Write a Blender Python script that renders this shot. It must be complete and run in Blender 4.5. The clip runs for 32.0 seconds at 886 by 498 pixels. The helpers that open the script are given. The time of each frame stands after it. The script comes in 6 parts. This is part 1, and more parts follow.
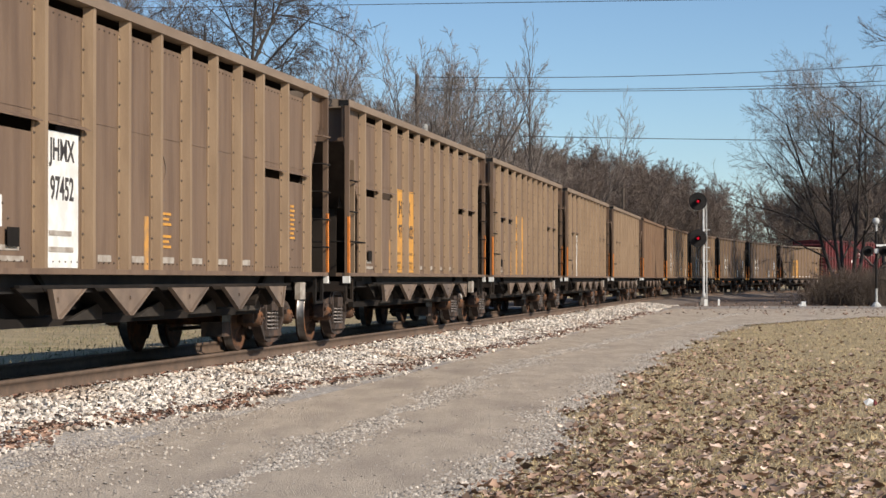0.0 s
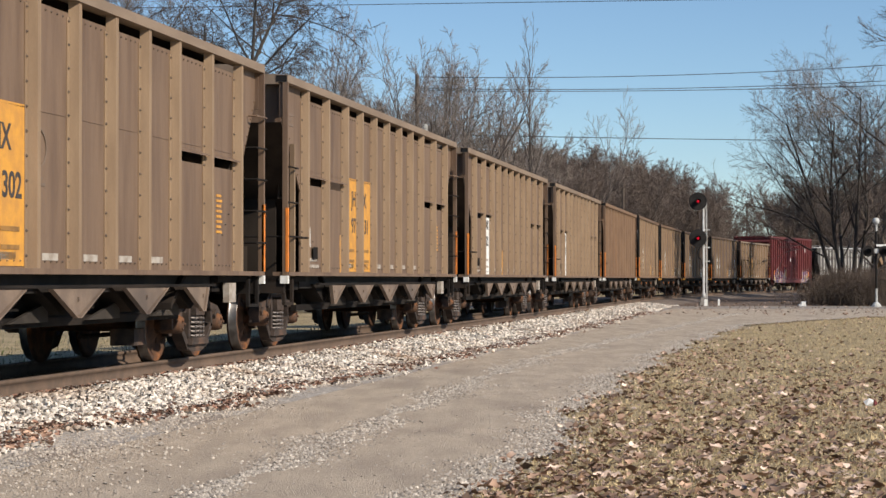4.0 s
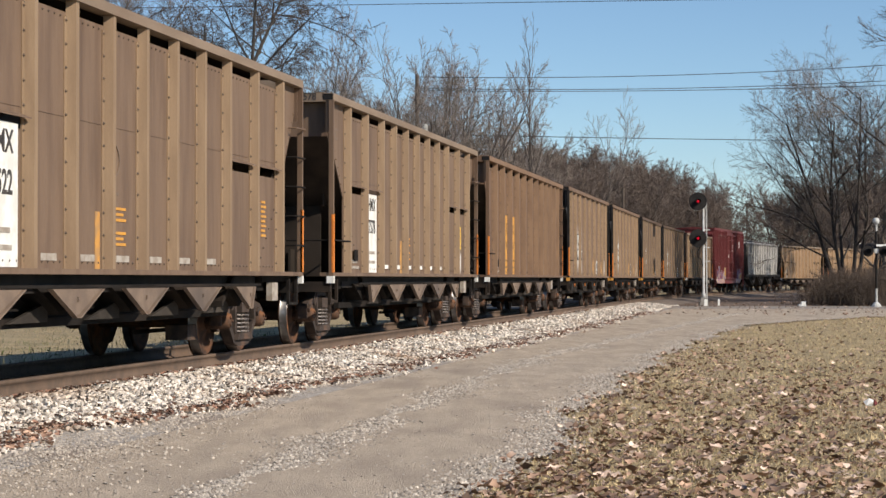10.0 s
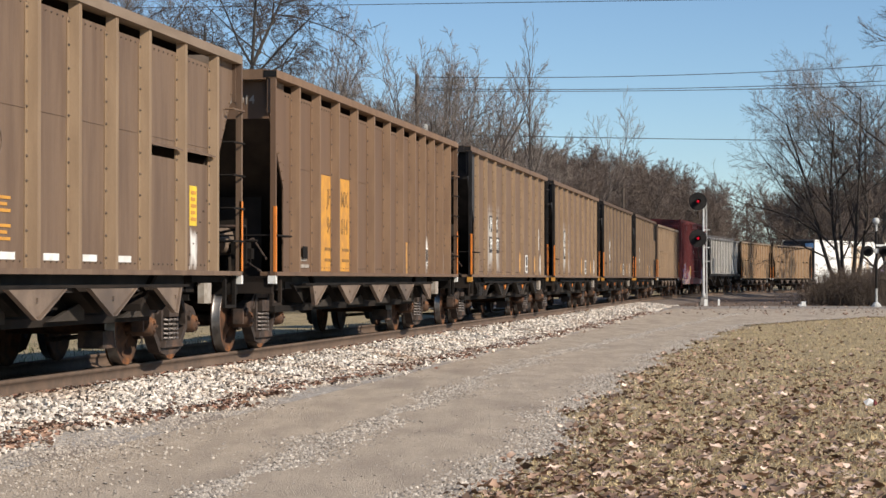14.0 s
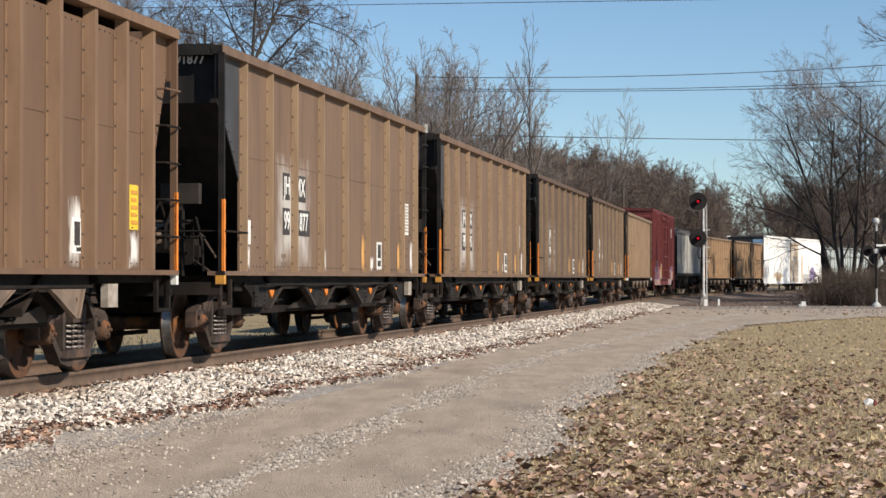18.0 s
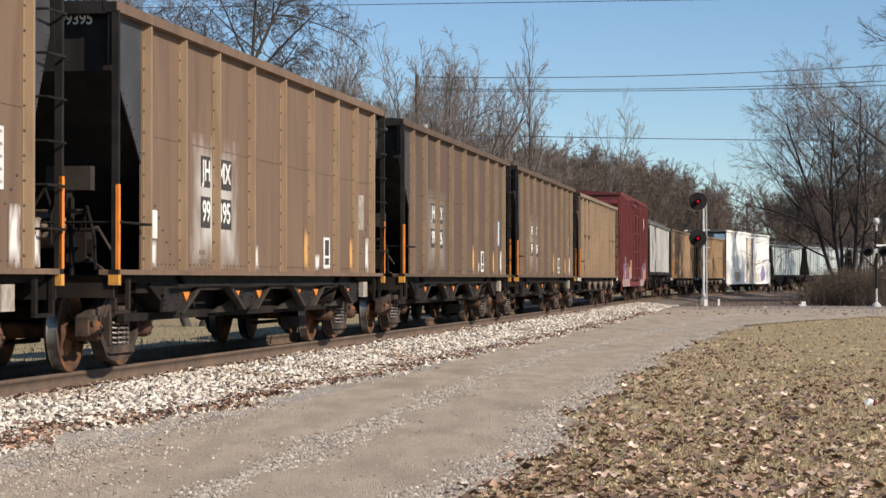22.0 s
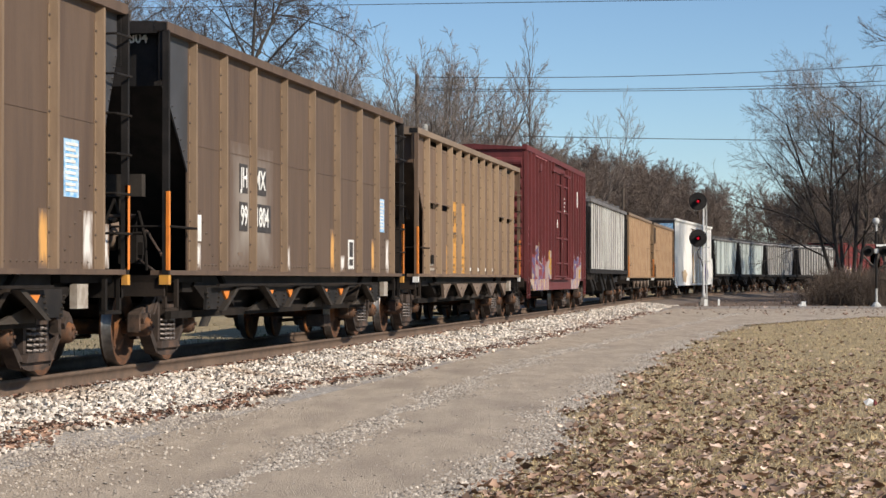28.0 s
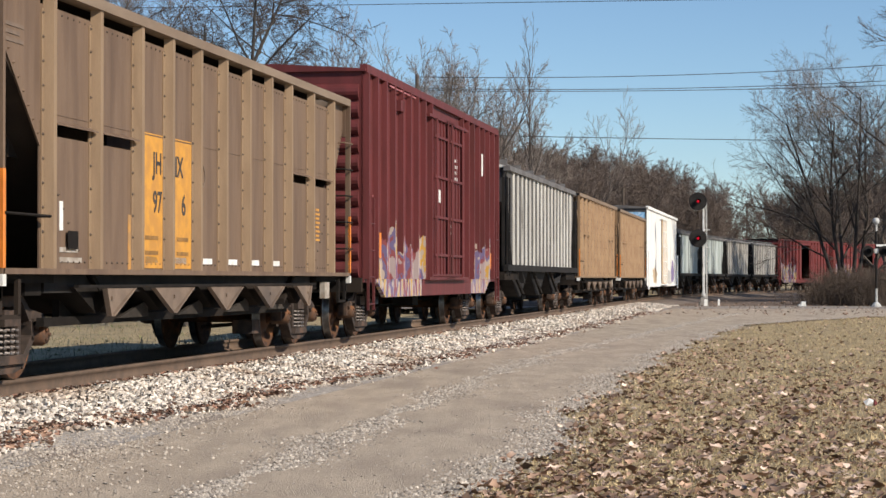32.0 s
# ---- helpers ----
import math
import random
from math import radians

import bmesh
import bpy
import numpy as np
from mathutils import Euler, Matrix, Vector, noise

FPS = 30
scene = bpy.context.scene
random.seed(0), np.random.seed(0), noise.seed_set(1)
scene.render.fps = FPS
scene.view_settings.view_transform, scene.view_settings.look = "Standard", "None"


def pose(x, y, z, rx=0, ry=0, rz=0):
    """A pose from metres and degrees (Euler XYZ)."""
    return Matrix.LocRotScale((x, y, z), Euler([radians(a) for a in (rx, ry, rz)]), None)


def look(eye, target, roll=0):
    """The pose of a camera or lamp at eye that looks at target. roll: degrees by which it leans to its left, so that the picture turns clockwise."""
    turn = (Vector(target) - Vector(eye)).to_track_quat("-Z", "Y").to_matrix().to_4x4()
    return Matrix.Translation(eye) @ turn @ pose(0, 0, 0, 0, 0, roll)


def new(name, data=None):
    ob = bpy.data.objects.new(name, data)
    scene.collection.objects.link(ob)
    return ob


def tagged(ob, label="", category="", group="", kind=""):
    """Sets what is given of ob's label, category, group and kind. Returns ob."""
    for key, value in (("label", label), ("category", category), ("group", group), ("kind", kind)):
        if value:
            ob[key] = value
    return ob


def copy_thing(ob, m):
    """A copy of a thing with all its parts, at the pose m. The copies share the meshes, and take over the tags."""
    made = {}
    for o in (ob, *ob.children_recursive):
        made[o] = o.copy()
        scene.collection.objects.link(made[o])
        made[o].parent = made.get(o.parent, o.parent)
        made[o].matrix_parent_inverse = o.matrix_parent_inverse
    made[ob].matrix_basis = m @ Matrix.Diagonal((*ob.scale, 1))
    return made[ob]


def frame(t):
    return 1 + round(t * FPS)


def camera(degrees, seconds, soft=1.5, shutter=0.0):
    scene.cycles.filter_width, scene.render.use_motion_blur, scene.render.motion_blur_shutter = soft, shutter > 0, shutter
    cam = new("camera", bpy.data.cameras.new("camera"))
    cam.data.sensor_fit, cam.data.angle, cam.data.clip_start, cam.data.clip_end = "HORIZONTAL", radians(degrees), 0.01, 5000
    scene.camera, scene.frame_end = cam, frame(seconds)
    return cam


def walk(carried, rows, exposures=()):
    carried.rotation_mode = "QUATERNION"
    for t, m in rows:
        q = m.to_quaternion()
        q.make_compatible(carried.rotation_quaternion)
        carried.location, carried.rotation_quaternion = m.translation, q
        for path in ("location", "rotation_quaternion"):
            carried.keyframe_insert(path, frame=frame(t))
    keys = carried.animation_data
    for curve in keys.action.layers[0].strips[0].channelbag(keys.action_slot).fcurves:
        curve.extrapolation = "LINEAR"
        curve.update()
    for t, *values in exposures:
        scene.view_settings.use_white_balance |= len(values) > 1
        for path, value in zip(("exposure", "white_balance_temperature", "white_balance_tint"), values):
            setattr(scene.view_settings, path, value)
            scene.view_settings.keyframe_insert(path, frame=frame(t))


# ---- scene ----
cam = camera(23.62, 32.0)
EYE = pose(0, 0, 1.37, 90.81, 0, 0)
walk(cam, [(0.0, EYE), (32.0, EYE)], exposures=[(0.0, 0.12), (32.0, 0.12)])

# ---- light: clear winter day, low sun from across the road ----
SUN_AZ, SUN_EL = -35.0, 32.0      # degrees, from +x towards +y, and above the ground
world = bpy.data.worlds.new("world")
scene.world = world
world.use_nodes = True
wn = world.node_tree.nodes
sky = wn.new("ShaderNodeTexSky")
sky.sky_type = "NISHITA"
sky.sun_disc = False
sky.sun_elevation = radians(SUN_EL)
sky.sun_rotation = radians(90 - SUN_AZ)
sky.altitude, sky.air_density, sky.dust_density, sky.ozone_density = 3000.0, 1.2, 0.3, 2.9
wn["Background"].inputs["Strength"].default_value = 0.100
_tint = wn.new("ShaderNodeMix")
_tint.data_type, _tint.blend_type = "RGBA", "MULTIPLY"
_tint.inputs["Factor"].default_value = 1.0
_tint.inputs["B"].default_value = (0.94, 1.005, 1.05, 1.0)
world.node_tree.links.new(sky.outputs["Color"], _tint.inputs["A"])
world.node_tree.links.new(_tint.outputs["Result"], wn["Background"].inputs["Color"])
sun = new("sun", bpy.data.lights.new("sun", "SUN"))
sun.data.energy, sun.data.angle, sun.data.color = 5.0, radians(0.5), (1.0, 0.89, 0.75)
_a, _e = radians(SUN_AZ), radians(SUN_EL)
sun.matrix_world = look((math.cos(_a) * math.cos(_e) * 90, math.sin(_a) * math.cos(_e) * 90, math.sin(_e) * 90), (0, 0, 0))

# ---- materials ----
MATS = {}


def mat(name, base, second=None, rough=0.7, metal=0.0, scale=3.0, stretch=(1, 1, 1), spread=(0.4, 0.6), bump=0.0,
        bump_scale=40.0, third=None, third_scale=0.6, third_spread=(0.55, 0.7), island=0.0, objects=0.0, spec=0.5, fine=0.0, detail=6):
    """A procedural surface: base and second mixed by noise (grain), third by a wide noise (stains), varied by piece."""
    if name in MATS:
        return MATS[name]
    m = bpy.data.materials.new(name)
    m.use_nodes = True
    n, l = m.node_tree.nodes, m.node_tree.links
    b = n["Principled BSDF"]
    b.inputs["Roughness"].default_value, b.inputs["Metallic"].default_value = rough, metal
    b.inputs["Specular IOR Level"].default_value = spec
    co = n.new("ShaderNodeTexCoord")
    mp = n.new("ShaderNodeMapping")
    mp.inputs["Scale"].default_value = stretch
    l.new(co.outputs["Object"], mp.inputs["Vector"])

    def noisy(sc, lo, hi, det=detail):
        t = n.new("ShaderNodeTexNoise")
        t.inputs["Scale"].default_value, t.inputs["Detail"].default_value = sc, det
        l.new(mp.outputs["Vector"], t.inputs["Vector"])
        r = n.new("ShaderNodeMapRange")
        r.inputs["From Min"].default_value, r.inputs["From Max"].default_value = lo, hi
        l.new(t.outputs["Fac"], r.inputs["Value"])
        return r.outputs["Result"], t

    def mix(fac, a, c, kind="MIX"):
        x = n.new("ShaderNodeMix")
        x.data_type, x.blend_type = "RGBA", kind
        for sock, v in ((x.inputs["Factor"], fac), (x.inputs["A"], a), (x.inputs["B"], c)):
            if hasattr(v, "links"):
                l.new(v, sock)
            elif isinstance(v, tuple):
                sock.default_value = (*v, 1.0)[:4]
            else:
                sock.default_value = v
        return x.outputs["Result"]

    col = tuple(base)
    if second:
        f, _ = noisy(scale, *spread)
        col = mix(f, col, tuple(second))
    if third:
        f, _ = noisy(third_scale, *third_spread)
        col = mix(f, col, tuple(third))
    if fine:
        f, _ = noisy(60.0, 0.3, 0.7, 3)
        v = n.new("ShaderNodeMapRange")
        v.inputs["To Min"].default_value, v.inputs["To Max"].default_value = 1 - fine, 1 + fine
        l.new(f, v.inputs["Value"])
        h = n.new("ShaderNodeHueSaturation")
        l.new(v.outputs["Result"], h.inputs["Value"])
        if hasattr(col, "links"):
            l.new(col, h.inputs["Color"])
        else:
            h.inputs["Color"].default_value = (*col, 1.0)
        col = h.outputs["Color"]
    for amount, kind, out in ((island, "ShaderNodeNewGeometry", "Random Per Island"), (objects, "ShaderNodeObjectInfo", "Random")):
        if amount:
            g = n.new(kind)
            v = n.new("ShaderNodeMapRange")
            v.inputs["To Min"].default_value, v.inputs["To Max"].default_value = 1 - amount, 1 + amount
            l.new(g.outputs[out], v.inputs["Value"])
            h = n.new("ShaderNodeHueSaturation")
            l.new(v.outputs["Result"], h.inputs["Value"])
            if hasattr(col, "links"):
                l.new(col, h.inputs["Color"])
            else:
                h.inputs["Color"].default_value = (*col, 1.0)
            col = h.outputs["Color"]
    if hasattr(col, "links"):
        l.new(col, b.inputs["Base Color"])
    else:
        b.inputs["Base Color"].default_value = (*col, 1.0)
    if bump:
        _, t = noisy(bump_scale, 0.3, 0.7, 4)
        u = n.new("ShaderNodeBump")
        u.inputs["Strength"].default_value, u.inputs["Distance"].default_value = 1.0, bump
        l.new(t.outputs["Fac"], u.inputs["Height"])
        l.new(u.outputs["Normal"], b.inputs["Normal"])
    MATS[name] = m
    return m


def glow(name, color, strength):
    m = bpy.data.materials.new(name)
    m.use_nodes = True
    b = m.node_tree.nodes["Principled BSDF"]
    b.inputs["Base Color"].default_value = (*color, 1)
    b.inputs["Emission Color"].default_value = (*color, 1)
    b.inputs["Emission Strength"].default_value = strength
    return m


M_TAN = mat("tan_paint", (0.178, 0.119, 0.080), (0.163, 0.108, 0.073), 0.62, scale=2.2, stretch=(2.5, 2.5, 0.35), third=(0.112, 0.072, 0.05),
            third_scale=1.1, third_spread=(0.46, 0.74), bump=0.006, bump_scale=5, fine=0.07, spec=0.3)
# ribs: lighter and yellower than the side sheets
M_TAN_RIB = mat("tan_rib_color", (0.275, 0.192, 0.120), (0.232, 0.159, 0.099), 0.6, scale=3, stretch=(2, 2, 0.4), third=(0.17, 0.112, 0.072), third_spread=(0.58, 0.8), fine=0.05, spec=0.3)
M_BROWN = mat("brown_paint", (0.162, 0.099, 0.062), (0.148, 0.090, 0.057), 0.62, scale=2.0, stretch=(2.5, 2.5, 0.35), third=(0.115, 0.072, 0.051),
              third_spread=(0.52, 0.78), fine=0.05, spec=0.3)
M_BROWN_RIB = mat("brown_rib_color", (0.285, 0.195, 0.120), (0.23, 0.155, 0.094), 0.6, scale=3, stretch=(2, 2, 0.4), fine=0.05, spec=0.3)
# underframe grime, darkened further for the shade below the side sill
M_UNDER = mat("underframe_grime_shade", (0.022, 0.019, 0.017), (0.015, 0.013, 0.012), 0.9, scale=4, third=(0.034, 0.026, 0.021), bump=0.002, fine=0.1, spec=0.08)
M_FOOT = mat("grimy_floor_sheet", (0.046, 0.039, 0.033), (0.034, 0.029, 0.025), 0.8, scale=4, third=(0.06, 0.05, 0.042), fine=0.1, spec=0.15)
M_CAP = mat("rusty_bearing_cap", (0.10, 0.058, 0.038), (0.062, 0.040, 0.030), 0.75, scale=9, third=(0.19, 0.085, 0.04), third_scale=3, fine=0.1, spec=0.2)
M_GUSSET = mat("hopper_plate", (0.20, 0.145, 0.105), (0.15, 0.108, 0.08), 0.75, scale=4, third=(0.10, 0.075, 0.06), fine=0.08)
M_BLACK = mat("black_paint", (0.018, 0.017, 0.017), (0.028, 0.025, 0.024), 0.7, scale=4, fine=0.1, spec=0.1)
M_CAST = mat("rusty_casting", (0.068, 0.050, 0.042), (0.045, 0.035, 0.030), 0.8, scale=9, third=(0.115, 0.072, 0.052), third_scale=3, bump=0.003, fine=0.1, spec=0.2)
M_WHEEL = mat("wheel_rust", (0.115, 0.055, 0.03), (0.06, 0.036, 0.025), 0.75, scale=7, third=(0.26, 0.10, 0.032), third_scale=2.5, bump=0.002, fine=0.1, spec=0.2)
M_TREAD = mat("wheel_tread", (0.20, 0.19, 0.18), (0.12, 0.11, 0.105), 0.38, 0.85, scale=8)
M_SPRING = mat("spring_steel", (0.20, 0.175, 0.16), (0.11, 0.09, 0.08), 0.5, 0.45, scale=9)
M_ORANGE = mat("orange_stripe", (0.80, 0.24, 0.03), (0.62, 0.19, 0.03), 0.5, scale=5)
M_YELLOW = mat("yellow_panel", (0.62, 0.30, 0.045), (0.50, 0.24, 0.05), 0.6, scale=6, third=(0.34, 0.2, 0.09), third_spread=(0.62, 0.75), fine=0.05)
M_BRIGHT = mat("bright_yellow_placard", (0.80, 0.56, 0.04), (0.70, 0.48, 0.05), 0.55, scale=6)
M_WHITE = mat("white_stencil", (0.80, 0.80, 0.77), (0.66, 0.65, 0.61), 0.6, scale=5, fine=0.04)
M_DULLWHITE = mat("worn_white_stencil", (0.42, 0.38, 0.33), (0.28, 0.235, 0.19), 0.65, scale=7)
M_LETTER = mat("black_letter", (0.035, 0.03, 0.028), (0.06, 0.05, 0.045), 0.6, scale=8)
M_FADEDINK = mat("faded_ink", (0.20, 0.105, 0.03), (0.30, 0.155, 0.04), 0.7, scale=9)
M_GHOST = mat("faded_stencil", (0.15, 0.11, 0.082), (0.18, 0.13, 0.095), 0.7, scale=9)
M_BLUE = mat("blue_placard", (0.16, 0.42, 0.72), (0.5, 0.66, 0.82), 0.5, scale=9)
M_RUST = mat("rail_rust", (0.135, 0.088, 0.06), (0.10, 0.068, 0.048), 0.8, scale=6, third=(0.17, 0.115, 0.08), bump=0.001, fine=0.1)
M_BOXRED = mat("boxcar_red", (0.138, 0.031, 0.032), (0.108, 0.026, 0.026), 0.6, scale=2, stretch=(2.5, 2.5, 0.4), third=(0.085, 0.024, 0.022), third_spread=(0.55, 0.75), fine=0.06, spec=0.3)
M_GRAF_BLUE = mat("spray_violet", (0.16, 0.13, 0.30), (0.30, 0.22, 0.36), 0.6, scale=4)
M_GRAF_PINK = mat("spray_pink", (0.42, 0.16, 0.17), (0.22, 0.05, 0.05), 0.6, scale=4)
M_CRIB = mat("dark_brown_rib_color", (0.215, 0.134, 0.080), (0.176, 0.108, 0.066), 0.6, scale=3, stretch=(2, 2, 0.4), fine=0.05, spec=0.3)
M_DARKEND = mat("grimy_dark_end", (0.05, 0.05, 0.055), (0.035, 0.034, 0.036), 0.6, scale=2, fine=0.08)
M_STAIN = mat("rust_stained_door", (0.60, 0.47, 0.32), (0.50, 0.34, 0.20), 0.6, scale=2.2, third=(0.68, 0.62, 0.52), fine=0.05)
M_BOXRED2 = mat("faded_boxcar_red", (0.175, 0.032, 0.030), (0.115, 0.026, 0.025), 0.65, scale=2, stretch=(2, 2, 0.4), third=(0.085, 0.028, 0.022), fine=0.06, spec=0.3)
M_GREYCH = mat("dirty_white_paint", (0.66, 0.65, 0.61), (0.48, 0.46, 0.43), 0.65, scale=2.6, stretch=(4, 4, 0.22), third=(0.13, 0.115, 0.10), third_scale=1.5, third_spread=(0.56, 0.68), fine=0.05)
M_TEAL = mat("pale_grey_green_paint", (0.50, 0.55, 0.54), (0.30, 0.35, 0.345), 0.65, scale=1.6, stretch=(4, 4, 0.15), third=(0.07, 0.075, 0.075), third_scale=0.9, third_spread=(0.50, 0.60), fine=0.05)
M_WHITECAR = mat("white_car_paint", (0.90, 0.90, 0.88), (0.82, 0.81, 0.77), 0.55, scale=2.0, stretch=(3, 3, 0.3), third=(0.42, 0.31, 0.21), third_scale=0.8, third_spread=(0.6, 0.74), fine=0.04)
# hopper sheet: soot streaks, base darkened for the shade between side posts
M_SOOTSHADE = mat("soot_and_shade_sheet", (0.085, 0.078, 0.072), (0.05, 0.046, 0.043), 0.7, scale=2.0, stretch=(3, 3, 0.25), third=(0.36, 0.345, 0.32), third_scale=0.9, third_spread=(0.56, 0.68), fine=0.06)
M_CLEANTAN = mat("clean_tan_paint", (0.25, 0.165, 0.095), (0.22, 0.143, 0.083), 0.6, scale=2.0, stretch=(2, 2, 0.4), fine=0.04, spec=0.3)
M_CLEANRIB = mat("clean_tan_rib_color", (0.36, 0.24, 0.14), (0.31, 0.2, 0.118), 0.6, scale=2.0, fine=0.04, spec=0.3)
M_MULCH = mat("leaf_mould_earth", (0.155, 0.108, 0.078), (0.10, 0.07, 0.052), 0.95, scale=2.5, third=(0.22, 0.165, 0.115), third_scale=0.5, bump=0.02, bump_scale=12, fine=0.3)
M_GALV = mat("roof_steel", (0.20, 0.19, 0.185), (0.13, 0.12, 0.115), 0.6, 0.3, scale=3, fine=0.08)
M_STONE = mat("limestone_ballast", (0.74, 0.675, 0.60), (0.57, 0.515, 0.455), 0.9, scale=9, third=(0.40, 0.30, 0.225), third_scale=0.9, third_spread=(0.50, 0.72), island=0.40, fine=0.1, spec=0.2)
# track bed with the train's shade put into its near-black colour
M_SHADEBED = mat("shade_dark_bed", (0.022, 0.018, 0.016), (0.014, 0.012, 0.011), 0.95, scale=9, third=(0.04, 0.034, 0.03), third_scale=0.5, bump=0.02, bump_scale=16, fine=0.3, spec=0.1)
M_FOOTLEAF = mat("old_red_brown_leaves", (0.25, 0.135, 0.092), (0.12, 0.066, 0.046), 0.85, scale=3, third=(0.42, 0.27, 0.19), third_scale=2.2, third_spread=(0.55, 0.64), island=0.6)
M_FINES = mat("limestone_fines", (0.52, 0.46, 0.39), (0.40, 0.35, 0.295), 0.95, scale=9, island=0.28, spec=0.2)
M_BALLAST = mat("ballast_bed", (0.42, 0.39, 0.355), (0.24, 0.22, 0.20), 0.95, scale=14, third=(0.22, 0.17, 0.13), third_scale=0.6, third_spread=(0.5, 0.7), bump=0.03, bump_scale=14, fine=0.3)
M_ROAD = mat("packed_gravel_road", (0.475, 0.40, 0.315), (0.40, 0.335, 0.265), 0.95, scale=1.3, stretch=(2.2, 0.5, 1), third=(0.31, 0.258, 0.208), third_scale=0.5, third_spread=(0.52, 0.74), bump=0.012, bump_scale=45, fine=0.34, spec=0.15)
M_GRAVEL = mat("road_gravel", (0.50, 0.45, 0.39), (0.36, 0.32, 0.275), 0.9, scale=9, island=0.5, spec=0.2)
# sheets in recesses and car gaps: shade there is put into the dark colour
M_ENDSHADE = mat("grime_and_shade_sheet", (0.062, 0.046, 0.036), (0.042, 0.032, 0.026), 0.85, scale=1.5, third=(0.10, 0.072, 0.053), third_scale=0.7, third_spread=(0.58, 0.75), fine=0.08, spec=0.12)
M_BULKSHADE = mat("shade_black_sheet", (0.034, 0.027, 0.022), (0.022, 0.018, 0.015), 0.85, scale=1.5, third=(0.05, 0.04, 0.032), fine=0.08, spec=0.1)
M_WOODTWIG = mat("wood_twigs", (0.145, 0.112, 0.093), (0.105, 0.08, 0.067), 0.95, scale=0.3)
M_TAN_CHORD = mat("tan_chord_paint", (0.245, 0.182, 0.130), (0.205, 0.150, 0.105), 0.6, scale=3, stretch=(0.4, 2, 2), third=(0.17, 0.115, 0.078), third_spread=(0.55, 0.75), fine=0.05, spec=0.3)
M_DIRTYBED = mat("dirty_old_ballast", (0.20, 0.16, 0.13), (0.13, 0.10, 0.082), 0.95, scale=8, third=(0.28, 0.24, 0.20), third_scale=0.4, bump=0.02, bump_scale=14, fine=0.3)
# bolt heads: dirt and their own small shadows in one dark colour
M_BOLT = mat("dirty_shaded_bolt", (0.07, 0.048, 0.034), (0.10, 0.07, 0.05), 0.7, scale=8)
M_ASPHALT = mat("old_asphalt", (0.31, 0.275, 0.235), (0.255, 0.225, 0.195), 0.9, scale=2, third=(0.20, 0.178, 0.155), third_scale=0.3, bump=0.004, fine=0.15)
M_LAWN = mat("winter_lawn", (0.37, 0.29, 0.165), (0.28, 0.22, 0.125), 0.95, scale=1.6, third=(0.23, 0.19, 0.10), third_scale=0.45, third_spread=(0.52, 0.72), bump=0.02, bump_scale=30, fine=0.35)
M_GRASS = mat("dry_grass", (0.54, 0.43, 0.255), (0.39, 0.31, 0.18), 0.9, scale=1.2, third=(0.24, 0.22, 0.11), third_scale=0.7, third_spread=(0.62, 0.8), island=0.4)
M_WEED = mat("trackside_weeds", (0.30, 0.25, 0.17), (0.21, 0.18, 0.11), 0.9, scale=1.1, third=(0.13, 0.15, 0.05), third_scale=0.5, third_spread=(0.52, 0.64), island=0.35)
M_LEAF = mat("dead_leaves", (0.37, 0.245, 0.172), (0.19, 0.118, 0.082), 0.8, scale=3, third=(0.60, 0.46, 0.37), third_scale=2.2, third_spread=(0.52, 0.6), island=0.6)
M_BARK = mat("grey_brown_bark", (0.125, 0.105, 0.09), (0.085, 0.07, 0.06), 0.95, scale=5, stretch=(1, 1, 0.3), bump=0.01, bump_scale=20)
M_TWIG = mat("winter_twigs", (0.175, 0.14, 0.115), (0.13, 0.104, 0.088), 0.95, scale=0.4)
M_DARKBARK = mat("dark_bark", (0.07, 0.06, 0.052), (0.045, 0.04, 0.036), 0.95, scale=5, stretch=(1, 1, 0.3))
M_DARKTWIG = mat("dark_twigs", (0.085, 0.068, 0.058), (0.06, 0.048, 0.042), 0.95, scale=0.4)
M_PALETWIG = mat("pale_twigs", (0.25, 0.21, 0.185), (0.18, 0.15, 0.13), 0.95, scale=0.4)
M_BRUSH = mat("brush_stems", (0.105, 0.077, 0.058), (0.075, 0.056, 0.043), 0.95, scale=0.5)
M_POLE = mat("weathered_pole", (0.115, 0.09, 0.07), (0.08, 0.062, 0.05), 0.9, scale=4, stretch=(2, 2, 0.2))
M_SIGNALWHITE = mat("silver_mast_paint", (0.55, 0.55, 0.53), (0.40, 0.40, 0.385), 0.5, scale=4)
M_CONCRETE = mat("concrete", (0.27, 0.255, 0.235), (0.20, 0.19, 0.178), 0.9, scale=4, fine=0.1)
M_WIRE = mat("wire", (0.05, 0.05, 0.05), None, 0.6)
M_WOOD = mat("sleeper_wood", (0.085, 0.065, 0.05), (0.055, 0.043, 0.035), 0.9, scale=3, stretch=(4, 0.5, 4), fine=0.1)
M_RED_LAMP = glow("red_signal_light", (0.7, 0.01, 0.03), 0.7)


def node_math(n, l, op, a, c):
    m = n.new("ShaderNodeMath")
    m.operation = op
    for sock, v in zip(m.inputs, (a, c)):
        if hasattr(v, "links"):
            l.new(v, sock)
        else:
            sock.default_value = v
    return m.outputs[0]


